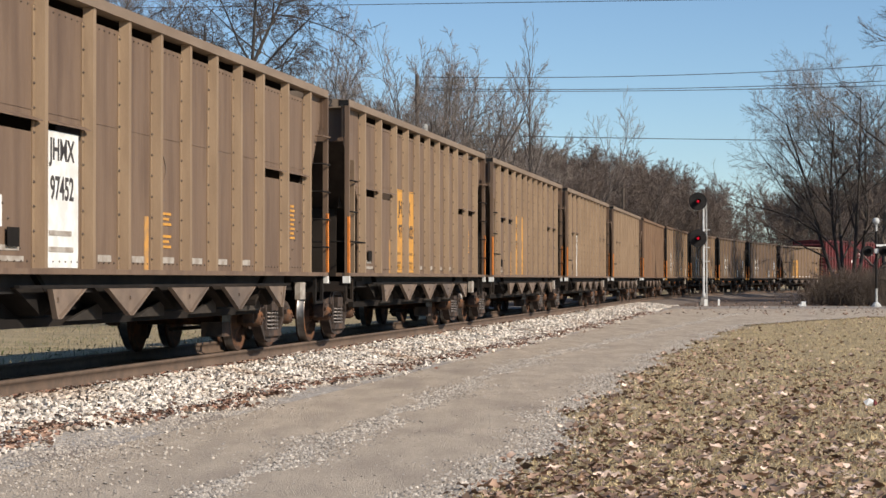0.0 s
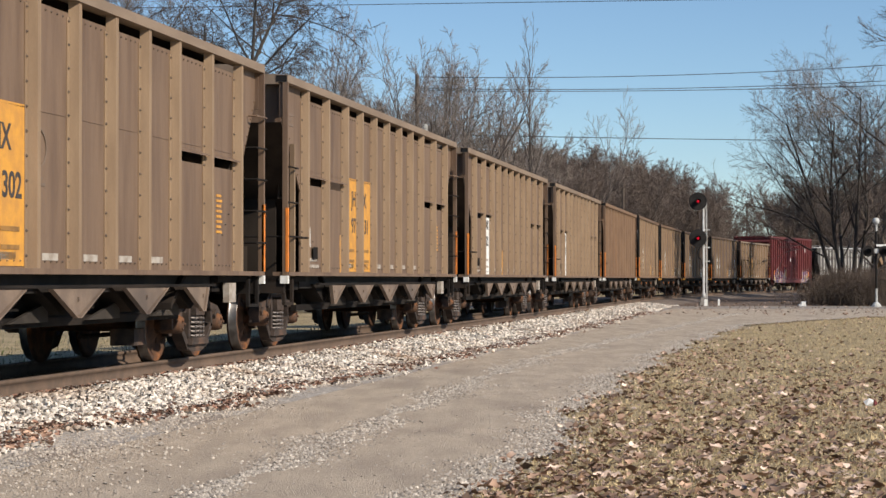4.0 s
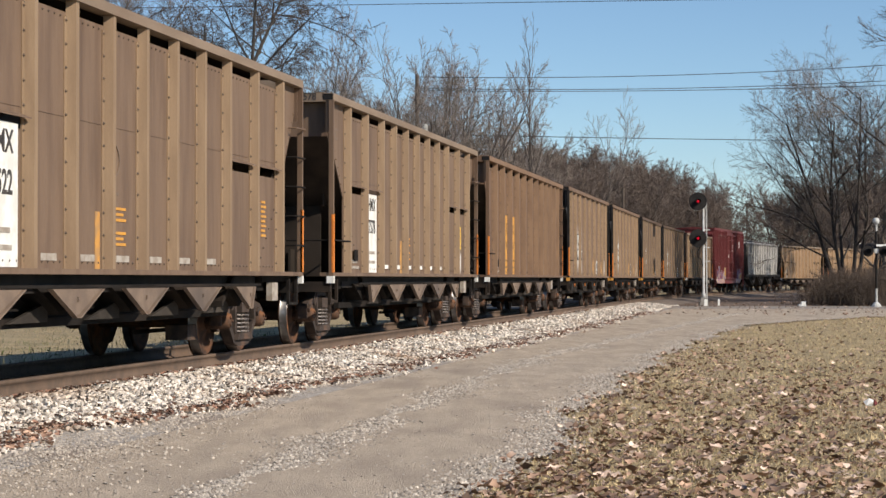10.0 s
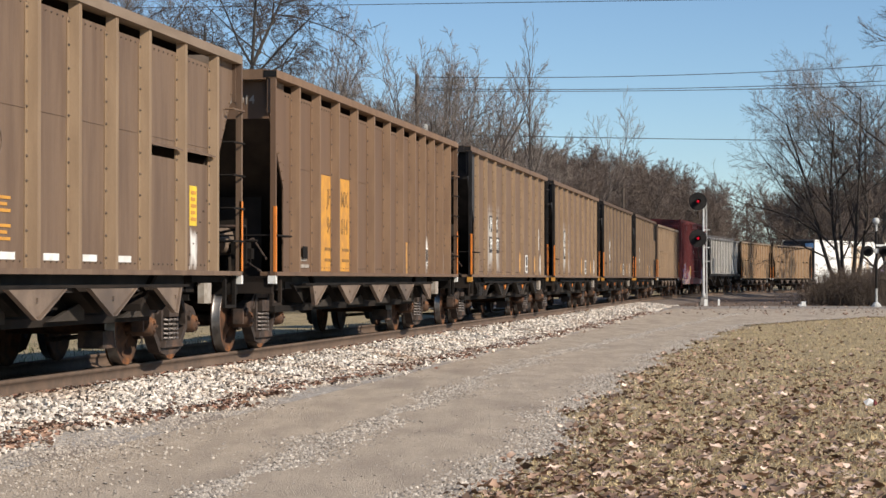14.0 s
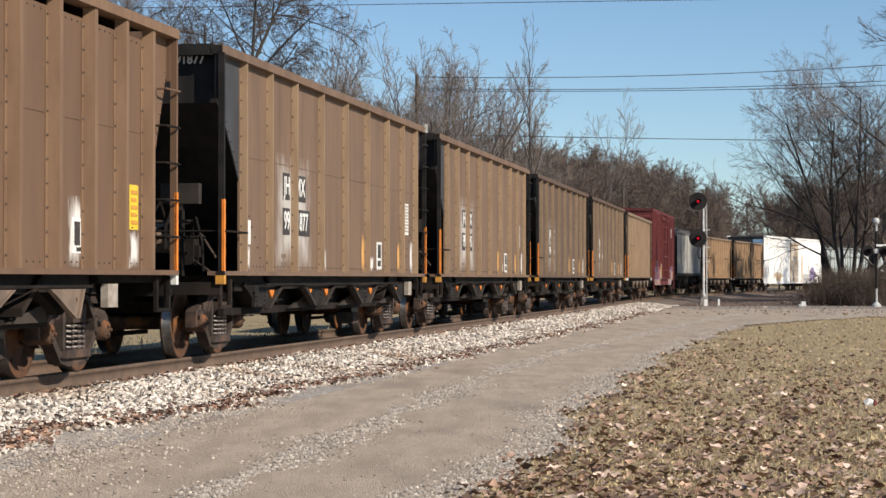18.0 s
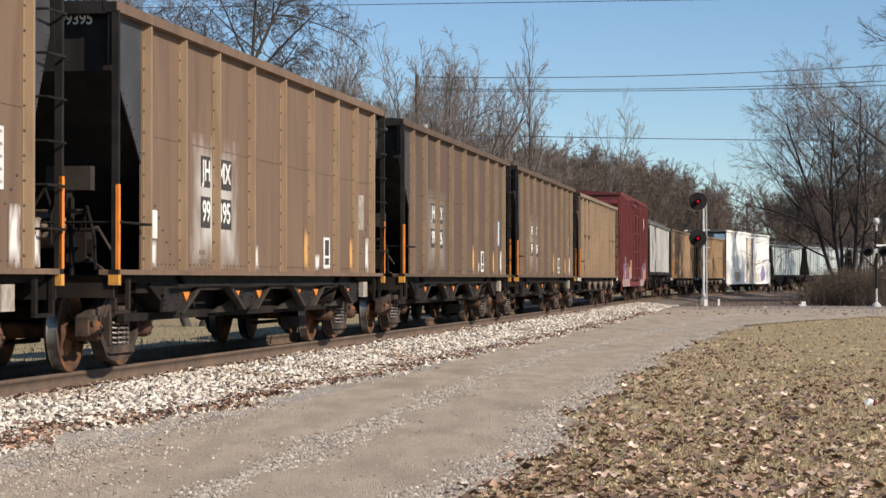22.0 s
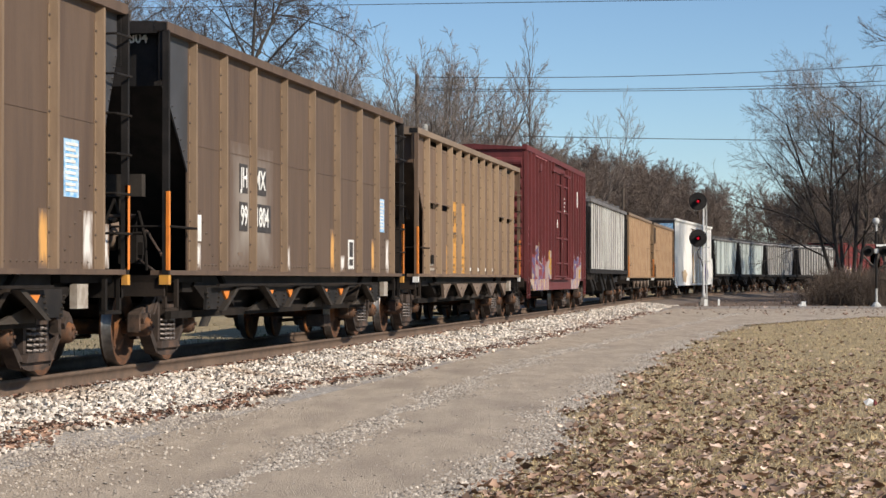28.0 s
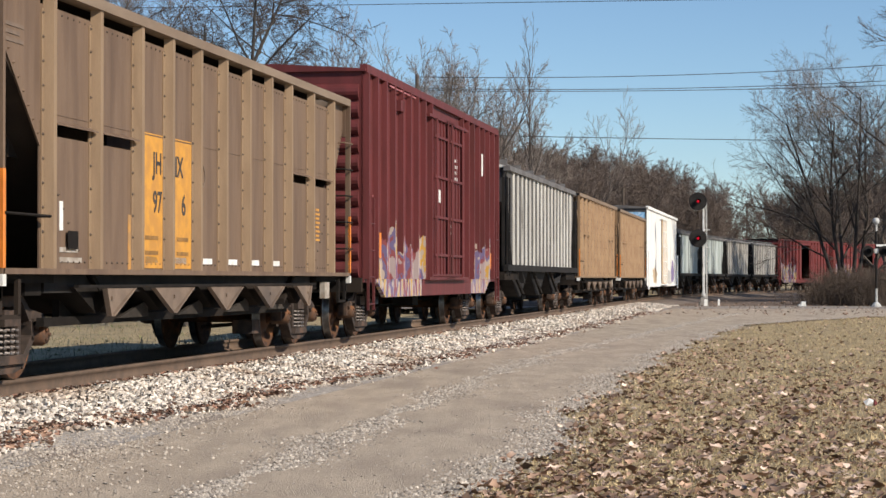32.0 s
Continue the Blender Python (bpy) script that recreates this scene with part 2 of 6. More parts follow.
def graffiti(material, spans, height):
    """Sprayed colours along the foot of a car's side, between the given places along it."""
    n, l = material.node_tree.nodes, material.node_tree.links
    b = n["Principled BSDF"]
    old = b.inputs["Base Color"].links[0].from_socket
    co = n.new("ShaderNodeTexCoord")
    sep = n.new("ShaderNodeSeparateXYZ")
    l.new(co.outputs["Object"], sep.inputs[0])
    x, z = sep.outputs["X"], sep.outputs["Z"]
    mp = n.new("ShaderNodeMapping")
    mp.inputs["Scale"].default_value = (1.3, 1.0, 0.45)
    l.new(co.outputs["Object"], mp.inputs["Vector"])

    def noisy(scale, detail=2):
        t = n.new("ShaderNodeTexNoise")
        t.inputs["Scale"].default_value, t.inputs["Detail"].default_value = scale, detail
        l.new(mp.outputs["Vector"], t.inputs["Vector"])
        return t.outputs["Fac"]

    edge = node_math(n, l, "ADD", z, node_math(n, l, "MULTIPLY", noisy(3.4, 5), -1.9))
    mask = node_math(n, l, "LESS_THAN", edge, height - 0.95)
    inside = 0.0
    for a, c in spans:
        one = node_math(n, l, "MULTIPLY", node_math(n, l, "GREATER_THAN", x, a), node_math(n, l, "LESS_THAN", x, c))
        inside = node_math(n, l, "ADD", inside, one)
    fac = node_math(n, l, "MULTIPLY", mask, inside)
    ramp = n.new("ShaderNodeValToRGB")
    ramp.color_ramp.interpolation = "CONSTANT"
    cols = ((0.0, (0.40, 0.34, 0.29)), (0.38, (0.50, 0.30, 0.07)), (0.43, (0.44, 0.37, 0.32)), (0.49, (0.16, 0.13, 0.24)), (0.54, (0.26, 0.08, 0.085)), (0.60, (0.38, 0.31, 0.30)))
    for i, (p, c) in enumerate(cols):
        e = ramp.color_ramp.elements[i] if i < 2 else ramp.color_ramp.elements.new(p)
        e.position, e.color = p, (*c, 1)
    l.new(noisy(2.7, 4), ramp.inputs["Fac"])
    mx = n.new("ShaderNodeMix")
    mx.data_type = "RGBA"
    l.new(fac, mx.inputs["Factor"])
    l.new(old, mx.inputs["A"])
    l.new(ramp.outputs["Color"], mx.inputs["B"])
    l.new(mx.outputs["Result"], b.inputs["Base Color"])


graffiti(M_BOXRED, ((-6.9, -2.4), (3.9, 6.9)), 1.72)
graffiti(M_BOXRED2, ((-8.2, -3.4),), 2.15)


def worn(name, base, light, soft=0.45, ragged=1.1, streak=(3.0, 3.0, 3.0)):
    """Paint of another colour on a plate, worn away unevenly towards the plate's edges."""
    m = mat(name, base, light, 0.65, scale=4)
    n, l = m.node_tree.nodes, m.node_tree.links
    b = n["Principled BSDF"]
    co = n.new("ShaderNodeTexCoord")
    sep = n.new("ShaderNodeSeparateXYZ")
    l.new(co.outputs["Generated"], sep.inputs[0])
    mp = n.new("ShaderNodeMapping")
    mp.inputs["Scale"].default_value = streak
    l.new(co.outputs["Object"], mp.inputs["Vector"])
    t = n.new("ShaderNodeTexNoise")
    t.inputs["Scale"].default_value, t.inputs["Detail"].default_value = 1.6, 5.0
    l.new(mp.outputs["Vector"], t.inputs["Vector"])
    far = [node_math(n, l, "ABSOLUTE", node_math(n, l, "SUBTRACT", node_math(n, l, "MULTIPLY", sep.outputs[a], 2.0), 1.0), 0.0) for a in ("X", "Z")]
    edge = node_math(n, l, "ADD", node_math(n, l, "MAXIMUM", far[0], far[1]), node_math(n, l, "MULTIPLY", node_math(n, l, "SUBTRACT", t.outputs["Fac"], 0.5), ragged))
    r = n.new("ShaderNodeMapRange")
    r.inputs["From Min"].default_value, r.inputs["From Max"].default_value = 0.95, 0.95 - soft
    l.new(edge, r.inputs["Value"])
    mx = n.new("ShaderNodeMix")
    mx.data_type = "RGBA"
    l.new(r.outputs["Result"], mx.inputs["Factor"])
    mx.inputs["A"].default_value, mx.inputs["B"].default_value = (*base, 1), (*light, 1)
    l.new(mx.outputs["Result"], b.inputs["Base Color"])
    return m


# ---- mesh helpers ----
class Shape:
    """Vertices and faces gathered into one mesh."""

    def __init__(self):
        self.v, self.f = [], []

    def add(self, verts, faces):
        k = len(self.v)
        self.v += [tuple(p) for p in verts]
        self.f += [tuple(i + k for i in q) for q in faces]
        return self

    def box(self, x0, x1, y0, y1, z0, z1):
        return self.add([(x, y, z) for z in (z0, z1) for x, y in ((x0, y0), (x1, y0), (x1, y1), (x0, y1))],
                        [(3, 2, 1, 0), (4, 5, 6, 7), (0, 1, 5, 4), (1, 2, 6, 5), (2, 3, 7, 6), (3, 0, 4, 7)])

    def prism(self, poly, axis, a, b):
        """A polygon of the two other axes (x before y before z), pushed along axis from a to b."""
        n = len(poly)
        put = {"x": lambda p, h: (h, p[0], p[1]), "y": lambda p, h: (p[0], h, p[1]), "z": lambda p, h: (p[0], p[1], h)}[axis]
        return self.add([put(p, a) for p in poly] + [put(p, b) for p in poly],
                        [tuple(range(n))[::-1], tuple(range(n, 2 * n))] + [(i, (i + 1) % n, (i + 1) % n + n, i + n) for i in range(n)])

    def tube(self, p, q, r0, r1=None, n=8, caps=True):
        p, q = Vector(p), Vector(q)
        r1 = r0 if r1 is None else r1
        d = (q - p).normalized()
        u = d.orthogonal().normalized()
        w = d.cross(u)
        ring = lambda c, r: [c + (u * math.cos(2 * math.pi * i / n) + w * math.sin(2 * math.pi * i / n)) * r for i in range(n)]
        faces = [(i, (i + 1) % n, (i + 1) % n + n, i + n) for i in range(n)]
        if caps:
            faces += [tuple(range(n))[::-1], tuple(range(n, 2 * n))]
        return self.add(ring(p, r0) + ring(q, r1), faces)

    def path(self, pts, r, n=6):
        for a, b in zip(pts, pts[1:]):
            self.tube(a, b, r, n=n)
        return self

    def lathe(self, profile, n=24, centre=(0, 0, 0), axis="y"):
        """profile: (distance along axis, radius) pairs."""
        k = len(profile)
        vs = []
        for h, r in profile:
            for i in range(n):
                c, s_ = r * math.cos(2 * math.pi * i / n), r * math.sin(2 * math.pi * i / n)
                p = {"y": (c, h, s_), "z": (c, s_, h), "x": (h, c, s_)}[axis]
                vs.append((p[0] + centre[0], p[1] + centre[1], p[2] + centre[2]))
        fs = [(j * n + i, j * n + (i + 1) % n, (j + 1) * n + (i + 1) % n, (j + 1) * n + i) for j in range(k - 1) for i in range(n)]
        return self.add(vs, fs)

    def mirror_y(self):
        k = len(self.v)
        fs = list(self.f)
        self.v += [(x, -y, z) for x, y, z in self.v]
        self.f += [tuple(i + k for i in q)[::-1] for q in fs]
        return self

    def mirror_x(self):
        self.v = [(-x, y, z) for x, y, z in self.v]
        self.f = [q[::-1] for q in self.f]
        return self

    def mesh(self, name, material, smooth=False):
        me = bpy.data.meshes.new(name)
        me.from_pydata(self.v, [], self.f)
        me.materials.append(material)
        if smooth:
            me.shade_smooth()
        me.update()
        return me


def part(name, shape, material, parent, label="", smooth=False, at=None):
    """One mesh object under a thing or a part; shape: a Shape or a mesh that is shared."""
    ob = new(name, shape.mesh(name, material, smooth) if isinstance(shape, Shape) else shape)
    ob.parent = parent
    if at is not None:
        ob.matrix_basis = at
    return tagged(ob, label)


def thing(name, label, category, group="", kind="", at=None):
    ob = new(name)
    ob.empty_display_size = 0.2
    if at is not None:
        ob.matrix_basis = at
    return tagged(ob, label, category, group, kind)


def single(name, shape, material, label="", category="", group="", kind="", smooth=False, at=None):
    ob = new(name, shape.mesh(name, material, smooth) if isinstance(shape, Shape) else shape)
    if at is not None:
        ob.matrix_basis = at
    return tagged(ob, label, category, group, kind)


def lettering(text, size, material, parent, at, name="lettering", width=1.0):
    cu = bpy.data.curves.new("lettering", "FONT")
    cu.body, cu.size, cu.extrude = text, size, 0.002
    cu.align_x, cu.align_y, cu.offset = "CENTER", "CENTER", 0.019 * size
    tmp = bpy.data.objects.new("lettering", cu)
    scene.collection.objects.link(tmp)
    me = bpy.data.meshes.new_from_object(tmp.evaluated_get(bpy.context.evaluated_depsgraph_get()))
    bpy.data.objects.remove(tmp)
    for v in me.vertices:
        v.co.x *= width
    me.materials.clear()
    me.materials.append(material)
    return part(name, me, material, parent, at=at)


def fast_mesh(name, verts, faces, material):
    """verts (n,3) and triangles (m,3) as arrays."""
    me = bpy.data.meshes.new(name)
    me.vertices.add(len(verts))
    me.vertices.foreach_set("co", np.ascontiguousarray(verts, dtype=np.float32).ravel())
    me.loops.add(faces.size)
    me.loops.foreach_set("vertex_index", np.ascontiguousarray(faces, dtype=np.int32).ravel())
    me.polygons.add(len(faces))
    k = faces.shape[1]
    me.polygons.foreach_set("loop_start", np.arange(len(faces), dtype=np.int32) * k)
    me.update(calc_edges=True)
    me.validate()
    me.materials.append(material)
    return me


# ---- the railway line: straight, then bending away to the right ----
RAIL_Z = 0.35
HEAD = radians(9.404)
TRACK_X, TRACK_Y = -7.11 - 1.58 * math.cos(HEAD), 1.58 * math.sin(HEAD)
STEP, FIRST = 0.25, -200.0
LINE_S = np.arange(FIRST, 380.0, STEP)
LINE_H = HEAD + np.clip(LINE_S - 112.4, 0, 67.6) * 0.00224 + np.clip(LINE_S - 180.0, 0, 110) * 0.00724
LINE_X = np.cumsum(np.sin(LINE_H)) * STEP
LINE_Y = np.cumsum(np.cos(LINE_H)) * STEP
_k = int(round(-FIRST / STEP))
LINE_X, LINE_Y = LINE_X - LINE_X[_k] + TRACK_X, LINE_Y - LINE_Y[_k] + TRACK_Y


def on_track(s, side=0.0):
    """The place on the centre line s metres along it (side: metres to its right) and the heading there, clockwise from +y."""
    x, y, h = np.interp(s, LINE_S, LINE_X), np.interp(s, LINE_S, LINE_Y), np.interp(s, LINE_S, LINE_H)
    return x + side * math.cos(h), y - side * math.sin(h), h


# ---- rolling stock: x runs along the car towards its rear, the seen side is -y, z = 0 on the rails ----
SHARED = {}


def wheelset_mesh():
    """Two wheels on an axle, the axle at the origin along y."""
    if "wheels" not in SHARED:
        disc, tread = Shape(), Shape()
        for sgn in (-1, 1):
            y = 0.745 * sgn
            o = 1 if sgn < 0 else -1    # towards the middle of the track
            disc.lathe([(y - 0.06 * o, 0.10), (y - 0.075 * o, 0.13), (y - 0.02 * o, 0.19), (y + 0.01 * o, 0.33), (y - 0.045 * o, 0.385), (y - 0.062 * o, 0.40), (y - 0.062 * o, 0.452)][::sgn], 22)
            disc.lathe([(y + 0.075 * o, 0.10), (y + 0.06 * o, 0.19), (y + 0.03 * o, 0.34), (y + 0.075 * o, 0.40), (y + 0.075 * o, 0.482), (y + 0.05 * o, 0.482)][::-sgn], 22)
            tread.lathe([(y - 0.062 * o, 0.452), (y - 0.055 * o, 0.457), (y + 0.03 * o, 0.459), (y + 0.05 * o, 0.482)][::sgn], 22)
        disc.lathe([(-1.08, 0.0), (-1.08, 0.075), (-0.8, 0.085), (-0.66, 0.09), (0.66, 0.09), (0.8, 0.085), (1.08, 0.075), (1.08, 0.0)], 12)
        for a in range(3):    # lightening marks on the plates
            c, s_ = math.cos(a * 2.094), math.sin(a * 2.094)
            disc.box(0.26 * c - 0.03, 0.26 * c + 0.03, -0.757, -0.745, 0.26 * s_ - 0.03, 0.26 * s_ + 0.03)
        n = len(disc.f)
        disc.add(tread.v, tread.f)
        me = disc.mesh("wheelset", M_WHEEL, True)
        me.materials.append(M_TREAD)
        for q in me.polygons[n:]:
            q.material_index = 1
        SHARED["wheels"] = me
    return SHARED["wheels"]


def side_frame_shape(sgn):
    """One cast side frame in the plane y = 1.0 * sgn: an arch over the springs, with pedestals at both bearings."""
    sh = Shape()
    y0, y1 = sorted((0.93 * sgn, 1.07 * sgn))
    top = [(-1.10, 0.60), (-0.98, 0.67), (-0.62, 0.72), (-0.42, 0.85), (0.42, 0.85), (0.62, 0.72), (0.98, 0.67), (1.10, 0.60),
           (1.08, 0.58), (0.97, 0.585), (0.64, 0.61), (0.40, 0.75), (-0.40, 0.75), (-0.64, 0.61), (-0.97, 0.585), (-1.08, 0.58)]
    n = len(top) // 2
    for i in range(n - 1):    # the upper member
        a, b, c, d = top[i], top[i + 1], top[-2 - i], top[-1 - i]
        sh.prism([a, b, c, d], "y", y0, y1)
    for k in (-1, 1):         # columns, pedestal jaws and diagonal tension members down to the spring seat
        sh.prism([(k * 0.29, 0.28), (k * 0.36, 0.28), (k * 0.37, 0.78), (k * 0.28, 0.78)][::k], "y", y0, y1)
        sh.prism([(k * 0.67, 0.40), (k * 0.74, 0.40), (k * 0.74, 0.62), (k * 0.64, 0.62)][::k], "y", y0, y1)
        sh.prism([(k * 1.04, 0.40), (k * 1.10, 0.40), (k * 1.10, 0.60), (k * 1.04, 0.60)][::k], "y", y0, y1)
        sh.prism([(k * 0.66, 0.46), (k * 0.74, 0.42), (k * 0.42, 0.13), (k * 0.36, 0.21)][::k], "y", y0, y1)
        sh.prism([(k * 0.34, 0.80), (k * 0.42, 0.80), (k * 0.62, 0.60), (k * 0.55, 0.60)][::k], "y", y0 - 0.02, y1 + 0.02)
    for k in (-0.89, 0.89):
        sh.prism([(k - 0.11, 0.50), (k + 0.11, 0.50), (k + 0.14, 0.56), (k + 0.08, 0.62), (k - 0.08, 0.62), (k - 0.14, 0.56)], "y", *sorted((0.88 * sgn, 1.10 * sgn)))
    sh.prism([(-0.40, 0.19), (0.40, 0.19), (0.34, 0.28), (-0.34, 0.28)], "y", *sorted((0.90 * sgn, 1.12 * sgn)))
    sh.prism([(-0.46, 0.20), (-0.36, 0.13), (-0.2, 0.10), (0.2, 0.10), (0.36, 0.13), (0.46, 0.20)], "y", y0, y1)
    return sh


def spring_shape(sgn):
    sh = Shape()
    for cx, cy in ((-0.165, 1.03), (0.0, 1.04), (0.165, 1.03)):
        pts = [(cx + 0.08 * math.cos(a), sgn * (cy + 0.08 * math.sin(a)), 0.28 + 0.28 * k / 45)
               for k in range(46) for a in (k / 45 * 2 * math.pi * 5.0,)]
        for p, q in zip(pts, pts[1:]):
            sh.tube(p, q, 0.02, n=4, caps=False)
    return sh


def truck(car, x):
    """A two-axle truck under the car, its middle at x."""
    t = part("truck", SHARED.setdefault("bolster", Shape().box(-0.2, 0.2, -1.12, 1.12, 0.56, 0.72).box(-0.24, 0.24, -0.35, 0.35, 0.72, 0.86)
             .tube((-0.25, -0.70, 0.42), (-0.25, 0.70, 0.42), 0.05).tube((0.25, -0.70, 0.42), (0.25, 0.70, 0.42), 0.05)
             .box(-0.55, -0.40, -0.86, -0.74, 0.30, 0.62).box(0.40, 0.55, -0.86, -0.74, 0.30, 0.62)
             .tube((-0.85, 0.2, 0.30), (0.85, 0.2, 0.30), 0.03).mesh("truck", M_CAST)), M_CAST, car, "rust-brown cast steel truck with roller bearings", at=pose(x, 0, 0))
    for sgn in (-1, 1):
        key = "frame%d" % sgn
        if key not in SHARED:
            SHARED[key] = side_frame_shape(sgn).mesh("side_frame", M_CAST)
            SHARED["spring%d" % sgn] = spring_shape(sgn).mesh("spring_pack", M_SPRING, True)
            cap = Shape().lathe([(0.88 * sgn, 0.115), (1.10 * sgn, 0.115), (1.12 * sgn, 0.10), (1.145 * sgn, 0.095), (1.15 * sgn, 0.04), (1.16 * sgn, 0.0)], 14)
            for i in range(3):
                cap.box(0.055 * math.cos(i * 2.1) - 0.018, 0.055 * math.cos(i * 2.1) + 0.018, *sorted((1.14 * sgn, 1.17 * sgn)), 0.055 * math.sin(i * 2.1) - 0.018, 0.055 * math.sin(i * 2.1) + 0.018)
            SHARED["cap%d" % sgn] = cap.mesh("bearing_cap", M_CAP, True)
        part("side_frame", SHARED[key], M_CAST, t)
        part("spring_pack", SHARED["spring%d" % sgn], M_SPRING, t, "bare steel coil springs")
        for k in (-0.89, 0.89):
            part("bearing_cap", SHARED["cap%d" % sgn], M_CAP, t, at=pose(k, 0, 0.457))
    for k in (-0.89, 0.89):
        part("wheelset", wheelset_mesh(), M_WHEEL, t, "rusty steel wheels on an axle", at=pose(k, 0, 0.457))
    return t


def coupler_shape(x, d):
    """Coupler head and shank at the car end x; d = -1 towards the front, 1 towards the rear."""
    sh = Shape()
    sh.box(*sorted((x - 0.5 * d, x + 0.22 * d)), -0.07, 0.07, 0.78, 0.93)
    sh.prism([(x + 0.14 * d, -0.13), (x + 0.36 * d, -0.15), (x + 0.42 * d, 0.02), (x + 0.34 * d, 0.14), (x + 0.14 * d, 0.13)][::d], "z", 0.72, 0.99)
    sh.path([(x - 0.05 * d, 0.25, 0.72), (x + 0.15 * d, 0.22, 0.5), (x + 0.32 * d, 0.1, 0.42), (x + 0.42 * d, 0.02, 0.52)], 0.025)
    return sh


def rib_shape(x, w, depth, z0, z1, y, flange, bolts, taper=0.25):
    """A hat-section post on the side sheet at y (outside is -y), flanges bolted on."""
    sh = Shape()
    f = flange
    sh.box(x - w / 2 - f, x - w / 2, y - 0.012, y + 0.004, z0, z1 - 0.16)
    sh.box(x + w / 2, x + w / 2 + f, y - 0.012, y + 0.004, z0, z1 - 0.16)
    sh.prism([(x - w / 2, y), (x + w / 2, y), (x + w * 0.27, y - depth), (x - w * 0.27, y - depth)][::-1], "z", z0, z1)
    sh.mark = len(sh.f)
    for z in bolts:
        for s_ in (-1, 1):
            c = x + s_ * (w / 2 + f * 0.5)
            sh.add([(c - 0.02, y - 0.012, z), (c, y - 0.012, z + 0.02), (c + 0.02, y - 0.012, z), (c, y - 0.012, z - 0.02), (c, y - 0.036, z)],
                   [(0, 1, 4), (1, 2, 4), (2, 3, 4), (3, 0, 4)])
    return sh


def hopper(name, label, half, ribs, paint, rib_color, end_paint, rib_w=0.165, rib_depth=0.10, ledges=(), top=3.90, truck_x=6.1,
           apexes=(-4.54, -2.27, 0.0, 2.27, 4.54), twin=False, cut=(1.15, 1.15), flange=0.062, slot=True, rear_gear=False, front=0.0, rear=0.0, chord=None):
    """An open-top coal hopper car with outside posts, sloped ends, cross ridges between its bays and two trucks."""
    car = thing(name, label, "hopper car", "hopper cars of the train")
    Y = 1.45                       # outer face of the side sheets
    sill, low = 1.02, 0.57
    xe = {-1: half - cut[0], 1: half - cut[1]}      # where the side sheets reach full height, before and behind
    H = {-1: front or half, 1: rear or half}        # the ends themselves
    for sgn in (-1, 1):
        y = Y * sgn
        lo, hi = sorted((y, y - 0.02 * sgn))
        edges = [-xe[-1]] + [r for r in ribs if -xe[-1] + 0.3 < r < xe[1] - 0.3] + [xe[1]]
        for a, b in zip(edges, edges[1:]):
            head = top - (0.225 if slot else 0.05)
            cut_out = any(p - 0.2 < (a + b) / 2 < q + 0.2 for p, q in ledges)
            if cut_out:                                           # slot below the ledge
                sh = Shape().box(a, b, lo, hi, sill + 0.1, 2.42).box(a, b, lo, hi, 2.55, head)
                # slot backs coloured dark to deepen the shade in the opening
                part("slot_back", Shape().box(a, b, *sorted((y - 0.32 * sgn, y - 0.34 * sgn)), 2.2, 2.62).box(a, b, *sorted((y - 0.32 * sgn, y - 0.021 * sgn)), 2.59, 2.62), M_ENDSHADE, car)
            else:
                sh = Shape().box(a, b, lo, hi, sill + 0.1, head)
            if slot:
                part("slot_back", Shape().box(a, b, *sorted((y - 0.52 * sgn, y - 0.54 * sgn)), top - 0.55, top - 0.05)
                     .box(a, b, *sorted((y - 0.52 * sgn, y - 0.06 * sgn)), top - 0.075, top - 0.055), M_ENDSHADE, car)
            sh.mark = len(sh.f)
            if sgn < 0:
                if b < -4.5 or a > 4.5:                           # rivets of the slope sheet behind
                    k = 1 if a > 0 else -1
                    for i in range(7):
                        x, z = k * (xe[k] - 0.2 - i * 0.15), 2.12 - 0.135 * i
                        if a + 0.1 < x < b - 0.1:
                            sh.add([(x - 0.02, lo, z), (x, lo, z + 0.02), (x + 0.02, lo, z), (x, lo, z - 0.02), (x, lo - 0.025, z)], [(0, 1, 4), (1, 2, 4), (2, 3, 4), (3, 0, 4)])
                for i in range(max(2, int((b - a) / 0.16))):      # rivet row at the foot and head of each sheet
                    c = a + (i + 0.5) * (b - a) / max(2, int((b - a) / 0.16))
                    for z in (sill + 0.17, head - 0.05):
                        sh.add([(c - 0.018, lo, z), (c, lo, z + 0.018), (c + 0.018, lo, z), (c, lo, z - 0.018), (c, lo - 0.02, z)], [(0, 1, 4), (1, 2, 4), (2, 3, 4), (3, 0, 4)])
            n = len(sh.f)
            if sgn < 0:
                sh.box(a, b, lo - 0.006, lo, 2.63, 2.645)         # lap seam
            pan = part("side_panel", sh, paint, car)
            pan.data.materials.append(M_BOLT)
            for q in pan.data.polygons[sh.mark:n]:
                q.material_index = 1
        for k in (-1, 1):          # end pieces of the sides, cut along the slope of the end floor
            poly = [(k * xe[k], 2.30), (k * (H[k] - 0.06), 3.42), (k * (H[k] - 0.06), top - 0.1), (k * xe[k], top - 0.1)][::k]
            sh = Shape().prism(poly, "y", lo, hi)
            for i in range(9):
                u = (i + 0.5) / 9
                x, z = k * (xe[k] + u * (H[k] - 0.1 - xe[k])), 2.36 + u * 1.1
                sh.add([(x - 0.02, lo, z), (x, lo, z + 0.02), (x + 0.02, lo, z), (x, lo, z - 0.02), (x, lo - 0.025, z)], [(0, 1, 4), (1, 2, 4), (2, 3, 4), (3, 0, 4)])
            part("end_gusset", sh, paint if slot else M_DARKEND, car)
